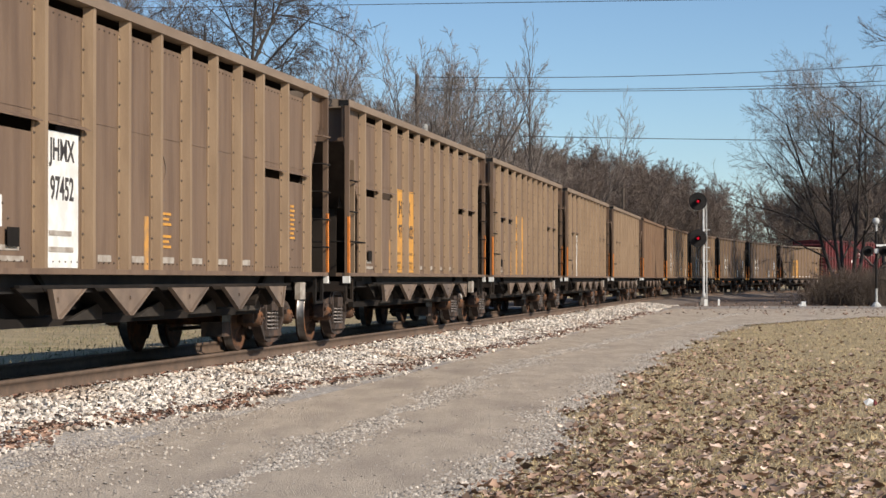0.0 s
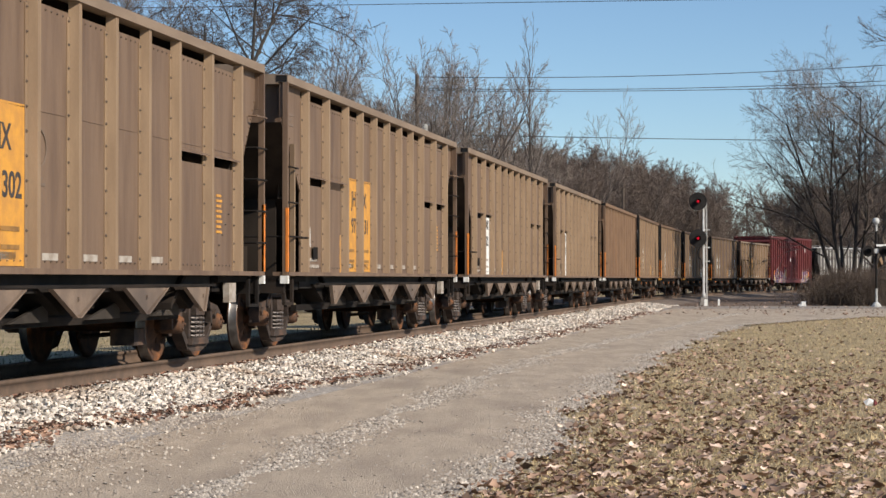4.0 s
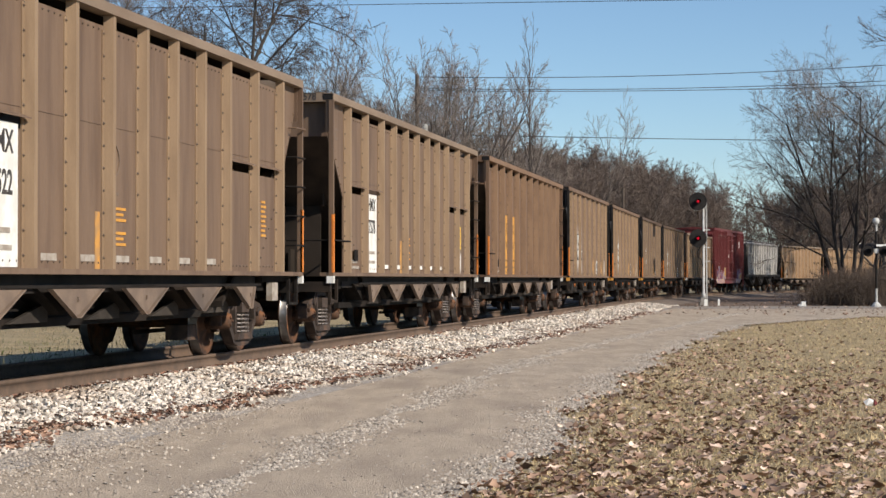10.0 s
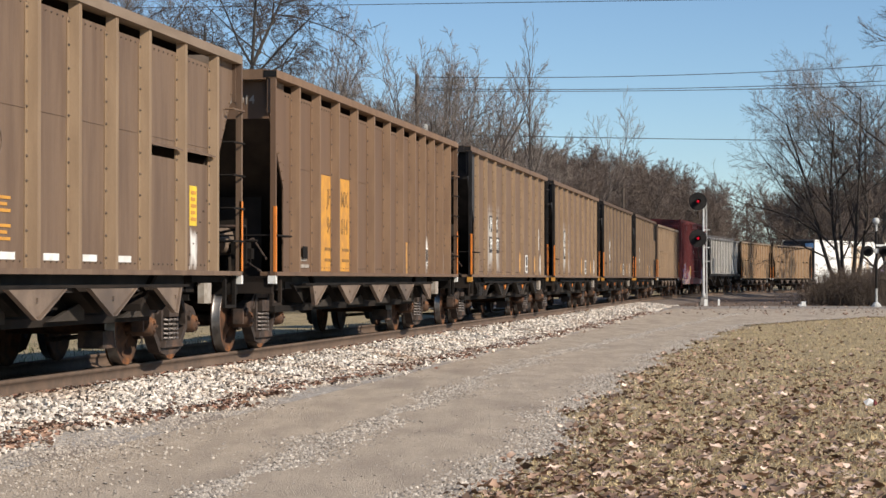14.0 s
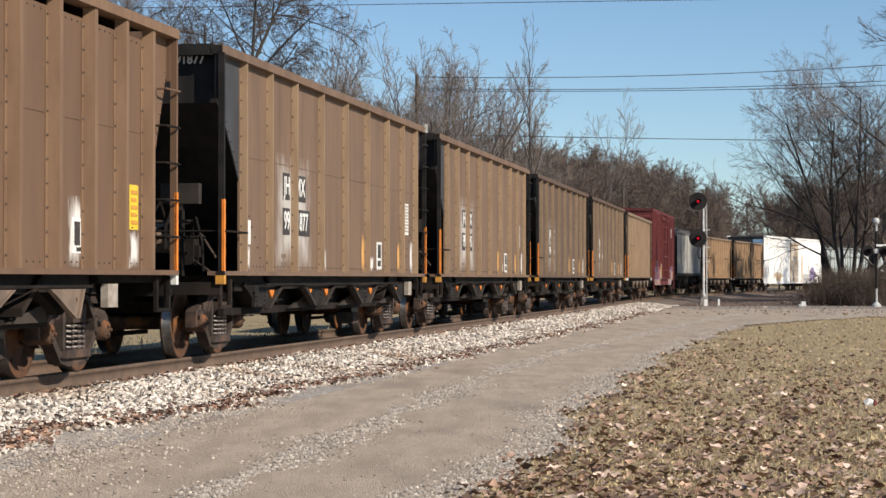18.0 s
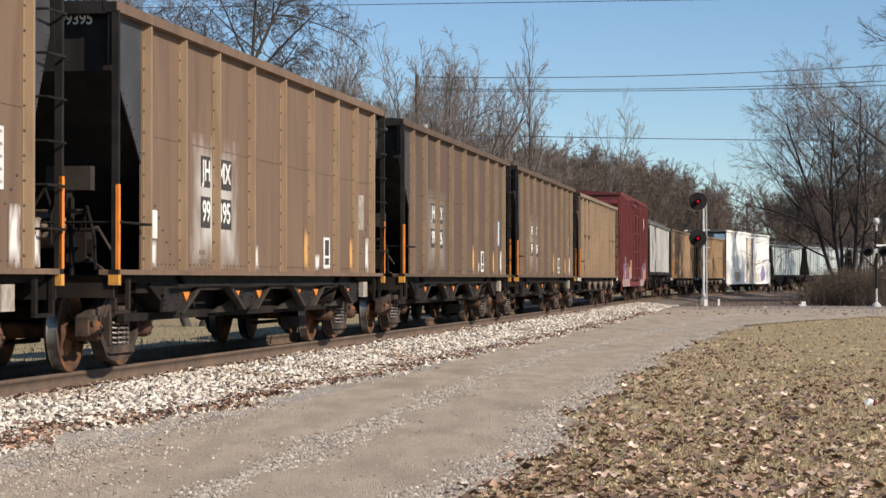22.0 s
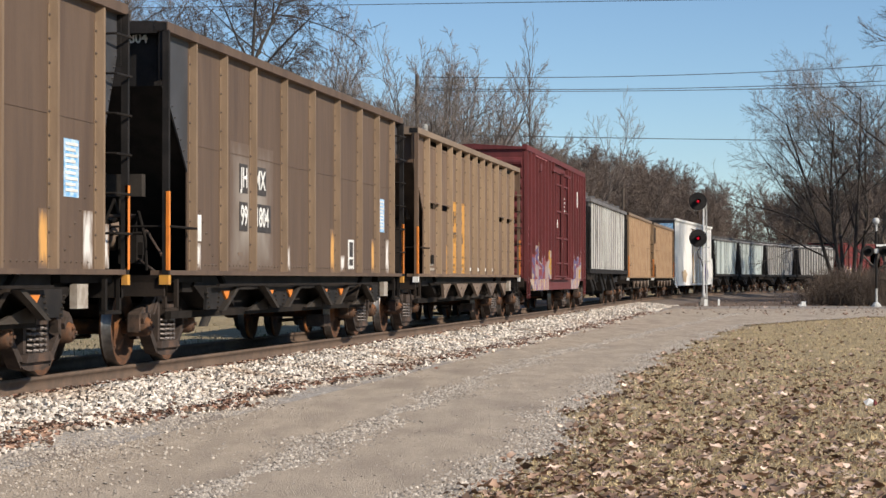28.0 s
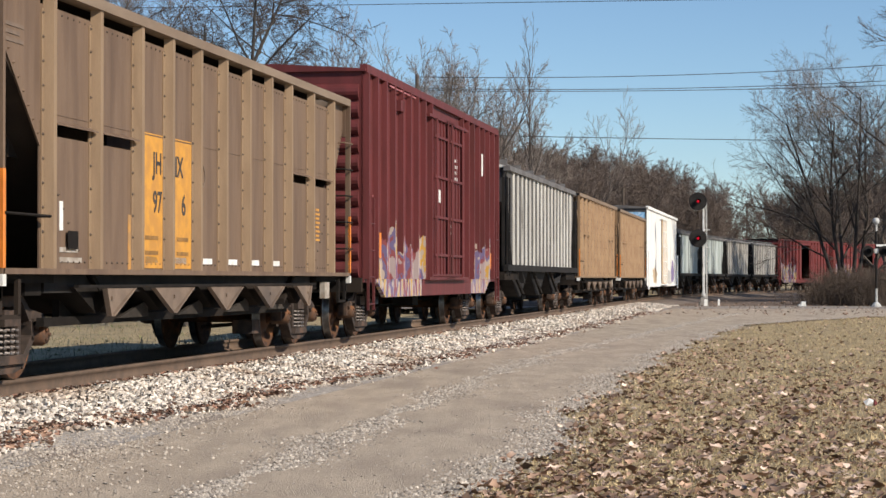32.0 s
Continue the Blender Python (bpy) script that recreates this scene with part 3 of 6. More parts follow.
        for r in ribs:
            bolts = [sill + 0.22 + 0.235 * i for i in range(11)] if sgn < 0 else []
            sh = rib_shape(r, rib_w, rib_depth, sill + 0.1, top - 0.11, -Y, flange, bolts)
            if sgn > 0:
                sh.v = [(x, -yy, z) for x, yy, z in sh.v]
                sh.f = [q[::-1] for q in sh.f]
            rib = part("rib", sh, rib_color, car)
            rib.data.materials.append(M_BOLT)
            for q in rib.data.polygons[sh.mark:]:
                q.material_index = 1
        # top chord: an angle standing out over the posts
        c = Shape().box(-H[-1], H[1], *sorted(((Y - 0.06) * sgn, (Y + rib_depth + 0.02) * sgn)), top - 0.11, top)
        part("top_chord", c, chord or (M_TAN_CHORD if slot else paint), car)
        s_ = Shape().box(-H[-1] + 0.02, H[1] - 0.02, *sorted(((Y - 0.1) * sgn, (Y + rib_depth + 0.02) * sgn)), sill + 0.045, sill + 0.1)
        part("side_sill", s_, paint, car)
        part("sill_rail", Shape().box(-truck_x + 0.75, truck_x - 0.75, *sorted(((Y + 0.03) * sgn, (Y + 0.08) * sgn)), sill - 0.09, sill - 0.06), M_UNDER, car)
        for a, b in ledges:
            l_ = Shape().prism([(lo - 0.005, 2.54), (lo - 0.09, 2.52), (lo - 0.09, 2.535), (lo - 0.005, 2.57)][::-1] if sgn < 0 else [(hi, 2.54), (hi + 0.09, 2.52), (hi + 0.09, 2.535), (hi, 2.57)], "x", a, b)
            part("ledge", l_, paint, car)
        # gusset plates and foot pieces between the bays
        for a in apexes:
            for h0, h1 in (((-0.74, 0.74),) if not twin else ()):
                first, last = a == apexes[0], a == apexes[-1]
                l0, r0 = a + (h0 * (0.22 if first else 1)), a + (h1 * (0.22 if last else 1))
                tip = a
                g = Shape().prism([(l0, sill - 0.1), (r0, sill - 0.1), (tip + 0.04, 0.66), (tip - 0.04, 0.66)][::-1], "y", *sorted(((Y + 0.05) * sgn, (Y + 0.09) * sgn)))
                if sgn < 0:       # raised edges
                    g.prism([(l0 - 0.05, sill - 0.1), (l0 + 0.01, sill - 0.1), (tip - 0.01, 0.63), (tip - 0.06, 0.63)][::-1], "y", -Y - 0.115, -Y - 0.06)
                    g.prism([(r0 - 0.01, sill - 0.1), (r0 + 0.05, sill - 0.1), (tip + 0.06, 0.63), (tip + 0.01, 0.63)][::-1], "y", -Y - 0.115, -Y - 0.06)
                    g.box(tip - 0.02, tip + 0.02, -Y - 0.11, -Y - 0.05, 0.80, 0.84)
                part("gusset", g, M_GUSSET, car)
            if twin:              # an open V of angle bars, black inside, with a reflector at each upper corner
                l0, r0 = a - (0.25 if a == apexes[0] else 1.1), a + (0.25 if a == apexes[-1] else 1.1)
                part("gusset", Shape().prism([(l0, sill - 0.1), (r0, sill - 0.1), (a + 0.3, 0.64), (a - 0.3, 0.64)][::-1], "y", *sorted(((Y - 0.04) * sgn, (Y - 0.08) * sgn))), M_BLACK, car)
                if sgn < 0:
                    for k, edge in ((-1, l0), (1, r0)):
                        if abs(edge - a) > 0.5:
                            part("angle_bar", Shape().prism([(edge, sill - 0.1), (edge - k * 0.16, sill - 0.1), (a + k * 0.24, 0.62), (a + k * 0.38, 0.62)][::k], "y", -Y - 0.03, -Y + 0.05), M_FOOT, car)
                            part("reflector", Shape().prism([(a + k * 0.42, 0.87), (a + k * 0.60, 0.73), (a + k * 0.72, 0.87)][::k], "y", -Y + 0.015, -Y + 0.045), M_ORANGE, car, "small orange triangular reflector")
                    for i in range(4):
                        for k in (-1, 1):
                            part("bolt", SHARED.setdefault("bolt", Shape().lathe([(-0.03, 0.0), (-0.025, 0.014), (0.0, 0.018)], 6).mesh("bolt", M_FOOT)), M_FOOT, car, at=pose(a + k * (0.2 + 0.03 * i), -Y + 0.04, 0.67 + 0.06 * i))
            if a > apexes[0]:
                part("foot_plate", Shape().prism([(a - 1.2, low + 0.02), (a - 0.12, low + 0.02), (a - 0.12, low + 0.22)], "y", *sorted(((Y - 0.18) * sgn, (Y - 0.22) * sgn))), M_FOOT, car)
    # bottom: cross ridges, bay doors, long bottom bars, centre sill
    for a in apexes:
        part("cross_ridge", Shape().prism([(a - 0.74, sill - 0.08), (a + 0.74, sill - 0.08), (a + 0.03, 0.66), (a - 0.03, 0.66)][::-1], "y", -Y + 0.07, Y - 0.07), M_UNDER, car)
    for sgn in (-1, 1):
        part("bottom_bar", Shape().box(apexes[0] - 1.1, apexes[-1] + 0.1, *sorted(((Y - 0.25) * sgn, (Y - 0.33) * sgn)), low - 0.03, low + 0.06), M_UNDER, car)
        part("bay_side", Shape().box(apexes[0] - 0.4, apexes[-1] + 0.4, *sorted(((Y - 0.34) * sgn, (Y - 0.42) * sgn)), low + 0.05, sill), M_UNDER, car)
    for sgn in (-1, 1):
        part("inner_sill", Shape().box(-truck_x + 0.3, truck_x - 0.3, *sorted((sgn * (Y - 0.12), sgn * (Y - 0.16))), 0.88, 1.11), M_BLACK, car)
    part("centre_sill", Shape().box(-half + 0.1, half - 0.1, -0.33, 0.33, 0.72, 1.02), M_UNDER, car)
    # end floors: vertical head piece, then a slope down to the first bay
    for k in (-1, 1):
        x1, x0 = k * (H[k] - 0.17), k * (H[k] - 0.21)
        part("end_sheet", Shape().box(*sorted((x0, x1)), -Y + 0.02, Y - 0.02, 3.24, top - 0.04), end_paint, car)
        sl = [(x1, 3.24), (x1 - k * 0.05, 3.28), (k * 4.55, 1.12), (k * 4.5, 1.06)][::-k]
        # slope darkened for the recess shade as well as grime
        part("slope_sheet", Shape().prism(sl, "y", -Y + 0.02, Y - 0.02), M_ENDSHADE if end_paint != M_BLACK else M_BLACK, car)
        # lower slope takes the underframe tone, recess shade included in the colour
        part("slope_foot", Shape().prism([(k * 4.55, 1.06), (k * 4.5, 1.10), (k * 3.9, 0.74), (k * 3.9, 0.66)][::-k], "y", -Y + 0.06, Y - 0.06), M_UNDER, car)
        part("end_chord", Shape().box(*sorted((k * (H[k] - 0.27), k * H[k])), -Y + 0.02, Y - 0.02, top - 0.13, top + 0.01), chord or (M_TAN_CHORD if slot else end_paint), car)
        for sgn in (-1, 1):
            # flat black plate stands for the shaded inside of the hollow chord
            part("chord_mouth", Shape().box(*sorted((k * (H[k] + 0.001), k * (H[k] + 0.006))), *sorted((sgn * (Y - 0.05), sgn * (Y + rib_depth + 0.01))), top - 0.1, top - 0.01), M_BLACK, car, "black plate for the shaded hollow in the top chord's end")
        if slot:
            # bulkhead coloured near black for the shade between two cars
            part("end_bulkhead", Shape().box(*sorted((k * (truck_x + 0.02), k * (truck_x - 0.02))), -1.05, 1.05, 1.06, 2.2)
                 .box(*sorted((k * (truck_x + 0.02), k * (truck_x + 0.3))), -0.62, -0.58, 1.06, 1.5).box(*sorted((k * (truck_x + 0.02), k * (truck_x + 0.3))), -0.4, -0.36, 1.06, 1.5), M_BULKSHADE, car, "sheet over the bolster, darkened for the shade between cars")
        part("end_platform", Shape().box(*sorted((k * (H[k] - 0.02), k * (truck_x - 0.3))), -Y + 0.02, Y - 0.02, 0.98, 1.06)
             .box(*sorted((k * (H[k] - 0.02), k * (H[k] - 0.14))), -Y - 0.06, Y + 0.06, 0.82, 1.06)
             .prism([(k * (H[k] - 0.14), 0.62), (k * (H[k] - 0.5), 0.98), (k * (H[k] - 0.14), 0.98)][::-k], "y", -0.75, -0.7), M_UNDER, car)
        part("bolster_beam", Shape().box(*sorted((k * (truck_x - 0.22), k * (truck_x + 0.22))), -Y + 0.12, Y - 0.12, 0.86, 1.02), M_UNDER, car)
        for sgn in (-1, 1):
            p = Shape().box(*sorted((k * H[k], k * (H[k] - 0.06))), *sorted((sgn * (Y + 0.045), sgn * (Y + 0.12))), 1.02, top - 0.1)
            p.box(*sorted((k * (H[k] - 0.02), k * (H[k] - 0.075))), *sorted((sgn * (Y - 0.005), sgn * (Y + 0.045))), 3.3, top - 0.1)
            part("corner_post", p, end_paint, car)
            if sgn < 0:
                part("orange_strip", Shape().box(*sorted((k * (H[k] + 0.006), k * (H[k] - 0.06))), -Y - 0.126, -Y - 0.092, 1.12, 2.02), M_ORANGE, car, "orange reflective strip")
                part("corner_plate", Shape().box(*sorted((k * (H[k] + 0.012), k * (H[k] - 0.08))), -Y - 0.125, -Y - 0.015, 0.955, 1.065), M_WHITE if slot else M_YELLOW, car, "small pale square plate on the corner of the sill")
        part("coupler", coupler_shape(k * H[k], k), M_CAST, car, "rusty knuckle coupler with an air hose")
        # step stirrups
        for sgn in (-1, 1):
            part("sill_step", Shape().box(*sorted((k * (H[k] - 0.55), k * (H[k] - 0.62))), *sorted((sgn * (Y + 0.02), sgn * (Y + 0.06))), 0.68, 1.02)
                 .box(*sorted((k * (H[k] - 0.08), k * (H[k] - 0.15))), *sorted((sgn * (Y + 0.02), sgn * (Y + 0.06))), 0.68, 1.02)
                 .box(*sorted((k * (H[k] - 0.08), k * (H[k] - 0.62))), *sorted((sgn * (Y + 0.02), sgn * (Y + 0.06))), 0.65, 0.69), M_UNDER, car)
    # ladder at the rear of the seen side, its inner rail set back; one long grab iron at the front
    z1 = top - 0.35
    xa, xb = H[1] - 0.03, H[1] - 0.5
    # inner rail's dark tone includes the shade of its recess
    lad = part("ladder", Shape().box(xb - 0.03, xb + 0.03, -Y + 0.08, -Y + 0.14, 1.06, 2.9), M_UNDER, car)
    z = 1.5
    while z < z1:
        part("rung", Shape().path([(xa, -Y - 0.12, z), (xa - 0.03, -Y - 0.16, z), (xb, -Y - 0.13, z), (xb, -Y + (0.1 if z < 2.8 else -0.02), z)], 0.014, 5), M_UNDER if z < 2.8 else end_paint, lad)
        z += 0.42
    part("grab_iron", Shape().path([(-H[-1] + 0.03, -Y - 0.13, 1.62), (-xe[-1] - 0.05, -Y - 0.13, 1.62), (-xe[-1] - 0.05, -Y, 1.62)], 0.014, 5)
         .tube((-H[-1] + 0.04, -Y - 0.08, 1.62), (-H[-1] + 0.04, Y - 0.2, 1.62), 0.014, n=5), M_UNDER, car)
    # brake gear on the front platform, a hanging box near the rear truck
    xg = -H[-1] + 0.75
    gear = (lambda sh: sh) if not rear_gear else (lambda sh: sh.mirror_x())
    part("air_reservoir", gear(Shape().lathe([(-0.75, 0.0), (-0.74, 0.16), (-0.68, 0.2), (0.38, 0.2), (0.44, 0.16), (0.45, 0.0)], 14, (xg, 0, 1.55))), M_GUSSET, car, "grimy brake air reservoir", True)
    part("brake_valve", gear(Shape().box(xg - 0.15, xg + 0.12, -1.0, -0.78, 1.2, 1.55).box(xg - 0.1, xg + 0.05, -1.06, -0.95, 1.3, 1.45)
         .tube((xg - 0.3, -0.9, 1.06), (xg - 0.3, -0.9, 1.9), 0.03).tube((xg - 0.3, -1.2, 1.55), (xg - 0.3, 0.6, 1.55), 0.02)
         .path([(xg, -0.95, 1.5), (xg - 0.2, -1.0, 1.75), (xg - 0.35, -0.6, 1.65), (xg - 0.3, -0.2, 1.5)], 0.02)), M_UNDER, car)
    part("brake_pipe", gear(Shape().tube((-half + 0.3, -1.1, 1.75), (-half + 0.3, 1.1, 1.75), 0.022).tube((-half + 0.3, -0.5, 1.06), (-half + 0.3, -0.5, 1.75), 0.02)
         .path([(xg, -0.9, 1.3), (xg - 0.25, -1.2, 1.15), (xg - 0.2, -1.3, 1.06)], 0.018).path([(xg + 0.2, -0.7, 1.4), (xg + 0.4, -0.95, 1.6), (xg + 0.2, -1.2, 1.3)], 0.018)), M_CAST, car)
    if not slot:
        part("valve_box", Shape().box(-H[-1] + 0.42, -H[-1] + 0.56, -1.12, -0.62, 1.98, 2.24).box(-H[-1] + 0.44, -H[-1] + 0.5, -0.9, -0.84, 1.5, 1.98), M_FOOT, car, "dusty brown box on the end of the car")
        part("brake_hose", Shape().path([(-H[-1] + 0.4, -0.9, 1.6), (-H[-1] + 0.32, -0.82, 1.95), (-H[-1] + 0.3, -0.72, 1.7), (-H[-1] + 0.35, -0.7, 1.4)], 0.02)
             .path([(-H[-1] + 0.4, -0.75, 1.6), (-H[-1] + 0.3, -0.65, 2.0), (-H[-1] + 0.28, -0.5, 1.75), (-H[-1] + 0.35, -0.45, 1.3)], 0.018)
             .path([(-H[-1] + 0.4, -1.0, 1.55), (-H[-1] + 0.3, -1.12, 1.8), (-H[-1] + 0.3, -1.2, 1.5), (-H[-1] + 0.36, -1.2, 1.12)], 0.018), M_UNDER, car, "black rubber brake hoses")
    part("placard_box", Shape().box(half - 1.45, half - 1.12, -Y - 0.02, -Y + 0.06, 0.72, 0.97), M_DULLWHITE, car, "pale square routing plate under the sill")
    part("brake_rigging", Shape().tube((-truck_x + 1, 0.3, 0.5), (truck_x - 1, 0.3, 0.5), 0.03).box(truck_x - 1.75, truck_x - 1.25, -0.8, -0.5, 0.22, 0.42).tube((truck_x - 1.6, -0.6, 0.25), (truck_x - 1.0, -0.6, 0.35), 0.04), M_CAST, car)
    for x in (-truck_x, truck_x):
        truck(car, x)
    return car


def plate(car, name, x0, x1, z0, z1, material, y, label=""):
    """A painted field on the seen side, a hair proud of it."""
    return part(name, Shape().box(x0, x1, y - 0.006, y + 0.002, z0, z1), material, car, label)


def bars(car, x0, x1, z0, z1, rows, material, y):
    """Small writing as plain bars."""
    sh = Shape()
    h = (z1 - z0) / rows
    for i in range(rows):
        sh.box(x0, x1 - (0.18 * (x1 - x0) if i % 2 else 0), y - 0.008, y, z0 + (i + 0.25) * h, z0 + (i + 0.75) * h)
    p = part("stencil", sh, material, car)
    tagged(p, kind="stuff")
    return p


SIDE = pose(0, 0, 0, 90, 0, 0)


def write(car, text, x, z, size, material, y, width=0.8):
    return lettering(text, size, material, car, pose(x, y, z) @ SIDE, "lettering", width)


CARS = []                    # (car, its middle's distance behind the leading gap, half its truck spacing)
A_RIBS = (-6.09, -4.69, -3.28, -2.11, -0.94, 0.23, 1.40, 2.57, 3.74, 5.15, 6.55)
B_RIBS = (-6.15, -4.76, -3.28, -1.54, 0.22, 1.98, 3.72, 5.20, 6.59)
C_RIBS = (-6.08, -4.76, -3.39, -1.97, -0.56, 0.85, 2.14, 3.39, 4.47, 5.52, 6.55, 7.5)
A_HALF, B_HALF, C_HALF = 7.65, 7.39, 7.65


def common_marks(car, half, y, small=M_DULLWHITE):
    plate(car, "marker", -half + 1.95, -half + 2.05, 1.50, 1.79, M_WHITE, y, "small white stripe")
    plate(car, "data_plate", -half + 2.12, -half + 2.42, 1.32, 1.50, M_UNDER, y - 0.03, "dark square data plate")
    bars(car, -half + 1.95, -half + 2.6, 1.16, 1.36, 2, small, y)
    plate(car, "stencil_field", half - 2.54, half - 2.14, 1.28, 1.64, M_WHITE, y, "white test-date stencil")
    plate(car, "stencil_inset", half - 2.47, half - 2.31, 1.36, 1.60, M_LETTER, y - 0.005)
    plate(car, "stencil_inset", half - 2.41, half - 2.21, 1.30, 1.34, M_LETTER, y - 0.005)
    plate(car, "marker", half - 0.95, half - 0.75, 1.2, 1.52, M_DULLWHITE, y, "worn white stripe")


def panel_marks(car, half, y, spots, material):
    for x in spots:
        plate(car, "dash", x - 0.22, x + 0.22, 1.2, 1.27, material, y, "short pale dash")


def boxcar(label, half, top, paint, roof, doors, posts, truck_x, low=1.02, belly=0.70, smooth=False, end_paint=None, door_paint=None):
    """A closed car with side posts, ribbed ends, a fish-belly sill and sliding doors; doors: (start, end, shift) each."""
    car = thing("boxcar", label, "boxcar", "closed cars of the train")
    Y = 1.52
    for sgn in (-1, 1):
        lo, hi = sorted((sgn * Y, sgn * (Y - 0.03)))
        edges = [-half, *sorted(e for d in doors for e in d[:2]), half]
        for a, b in zip(edges[::2], edges[1::2]):
            part("side_wall", Shape().box(a, b, lo, hi, low, top - 0.12), paint, car)
        for a, b, shift in doors:
            part("header", Shape().box(a, b, lo, hi, top - 0.42, top - 0.12), paint, car)
            d = part("sliding_door", Shape().box(a + shift, b + shift, *sorted((sgn * (Y + 0.03), sgn * (Y + 0.07))), low + 0.05, top - 0.38), door_paint or paint, car)
            if sgn < 0:
                for i in range(5):
                    x = a + shift + (i + 0.5) * (b - a) / 5
                    part("stiffener", Shape().box(x - 0.03, x + 0.03, -Y - 0.1, -Y - 0.07, low + 0.1, top - 0.45), paint, d)
                for z in (low + 0.45, low + 1.2, low + 2.0, low + 2.8):
                    part("lock_bar", Shape().box(a + shift + 0.1, b + shift - 0.1, -Y - 0.12, -Y - 0.07, z, z + 0.05), paint, d)
                for x in (a + shift + 0.25, b + shift - 0.25):
                    part("lock_rod", Shape().tube((x, -Y - 0.12, low + 0.1), (x, -Y - 0.12, top - 0.42), 0.022, n=6), paint, d)
                for z in (low + 0.02, top - 0.40):
                    part("door_track", Shape().box(a - (b - a) * 0.3, b + (b - a) * 0.3, -Y - 0.13, -Y, z - 0.04, z + 0.02), paint, car)
        for x in posts:
            if not any(a < x < b for a, b, _ in doors):
                part("side_post", Shape().prism([(x - 0.055, sgn * Y), (x + 0.055, sgn * Y), (x + 0.045, sgn * (Y + 0.1)), (x - 0.045, sgn * (Y + 0.1))][::sgn], "z", low, top - 0.16), paint, car)
        part("top_chord", Shape().box(-half, half, *sorted((sgn * (Y - 0.05), sgn * (Y + 0.08))), top - 0.16, top - 0.02), paint, car)
        part("side_sill", Shape().prism([(-half, low), (half, low), (half, low - 0.06), (half - 1.2, low - 0.06), (half - 1.9, belly), (-half + 1.9, belly), (-half + 1.2, low - 0.06), (-half, low - 0.06)],
             "y", *sorted((sgn * (Y + 0.02), sgn * (Y - 0.05)))), paint, car)
    for k in (-1, 1):
        e = part("end_wall", Shape().box(*sorted((k * half, k * (half - 0.05))), -Y, Y, low - 0.05, top - 0.1), end_paint or paint, car)
        n = 0 if smooth else 11
        for i in range(n):
            z = low + 0.16 + i * (top - low - 0.35) / n
            sh = Shape()
            prof = [(0.0, -0.135), (0.05, -0.11), (0.095, -0.055), (0.11, 0.0), (0.095, 0.055), (0.05, 0.11), (0.0, 0.135)]
            sh.prism([(k * (half + dx), z + dz) for dx, dz in prof][::-k], "y", -Y + 0.06, Y - 0.06)
            part("end_rib", sh, paint, e)
        part("end_sill", Shape().box(*sorted((k * half, k * (half + 0.1))), -Y, Y, low - 0.22, low + 0.02), M_UNDER, car)
        part("coupler", coupler_shape(k * half + k * 0.12, k), M_CAST, car, "rusty knuckle coupler with an air hose")
        lad = part("ladder", Shape().box(*sorted((k * (half - 0.06), k * (half - 0.1))), -Y - 0.1, -Y - 0.06, 0.5, 2.4).box(*sorted((k * (half - 0.56), k * (half - 0.52))), -Y - 0.1, -Y - 0.06, 0.5, 2.4), paint, car)
        for i in range(4):
            part("rung", Shape().tube((k * (half - 0.08), -Y - 0.09, 0.6 + 0.45 * i), (k * (half - 0.54), -Y - 0.09, 0.6 + 0.45 * i), 0.013, n=5), paint, lad)
    roof_shape = Shape().prism([(-Y - 0.06, top - 0.1), (0, top), (Y + 0.06, top - 0.1), (Y + 0.06, top - 0.14), (-Y - 0.06, top - 0.14)][::-1], "x", -half - 0.06, half + 0.06)
    r = part("roof", roof_shape, roof, car, "ribbed steel roof")
    for i in range(int(half * 2 / 1.2)):
        x = -half + 0.6 + i * 1.2
        part("roof_seam", Shape().prism([(-Y - 0.05, top - 0.1), (0, top), (Y + 0.05, top - 0.1), (Y + 0.05, top - 0.05), (0, top + 0.05), (-Y - 0.05, top - 0.05)], "x", x, x + 0.06), roof, r)
    part("floor", Shape().box(-half + 0.05, half - 0.05, -Y + 0.04, Y - 0.04, low - 0.06, low + 0.02), M_UNDER, car)
    part("centre_sill", Shape().box(-half, half, -0.3, 0.3, 0.68, low - 0.06), M_UNDER, car)
    part("brake_gear", Shape().lathe([(-0.6, 0), (-0.6, 0.2), (0.6, 0.2), (0.6, 0)], 12, (1.2, 0.6, 0.72), "x").box(-1.5, -0.9, -1.2, -0.8, 0.5, 0.9)
         .tube((-truck_x + 1, 0.2, 0.45), (truck_x - 1, 0.2, 0.45), 0.03), M_UNDER, car)
    for x in (-truck_x, truck_x):
        truck(car, x)
    return car


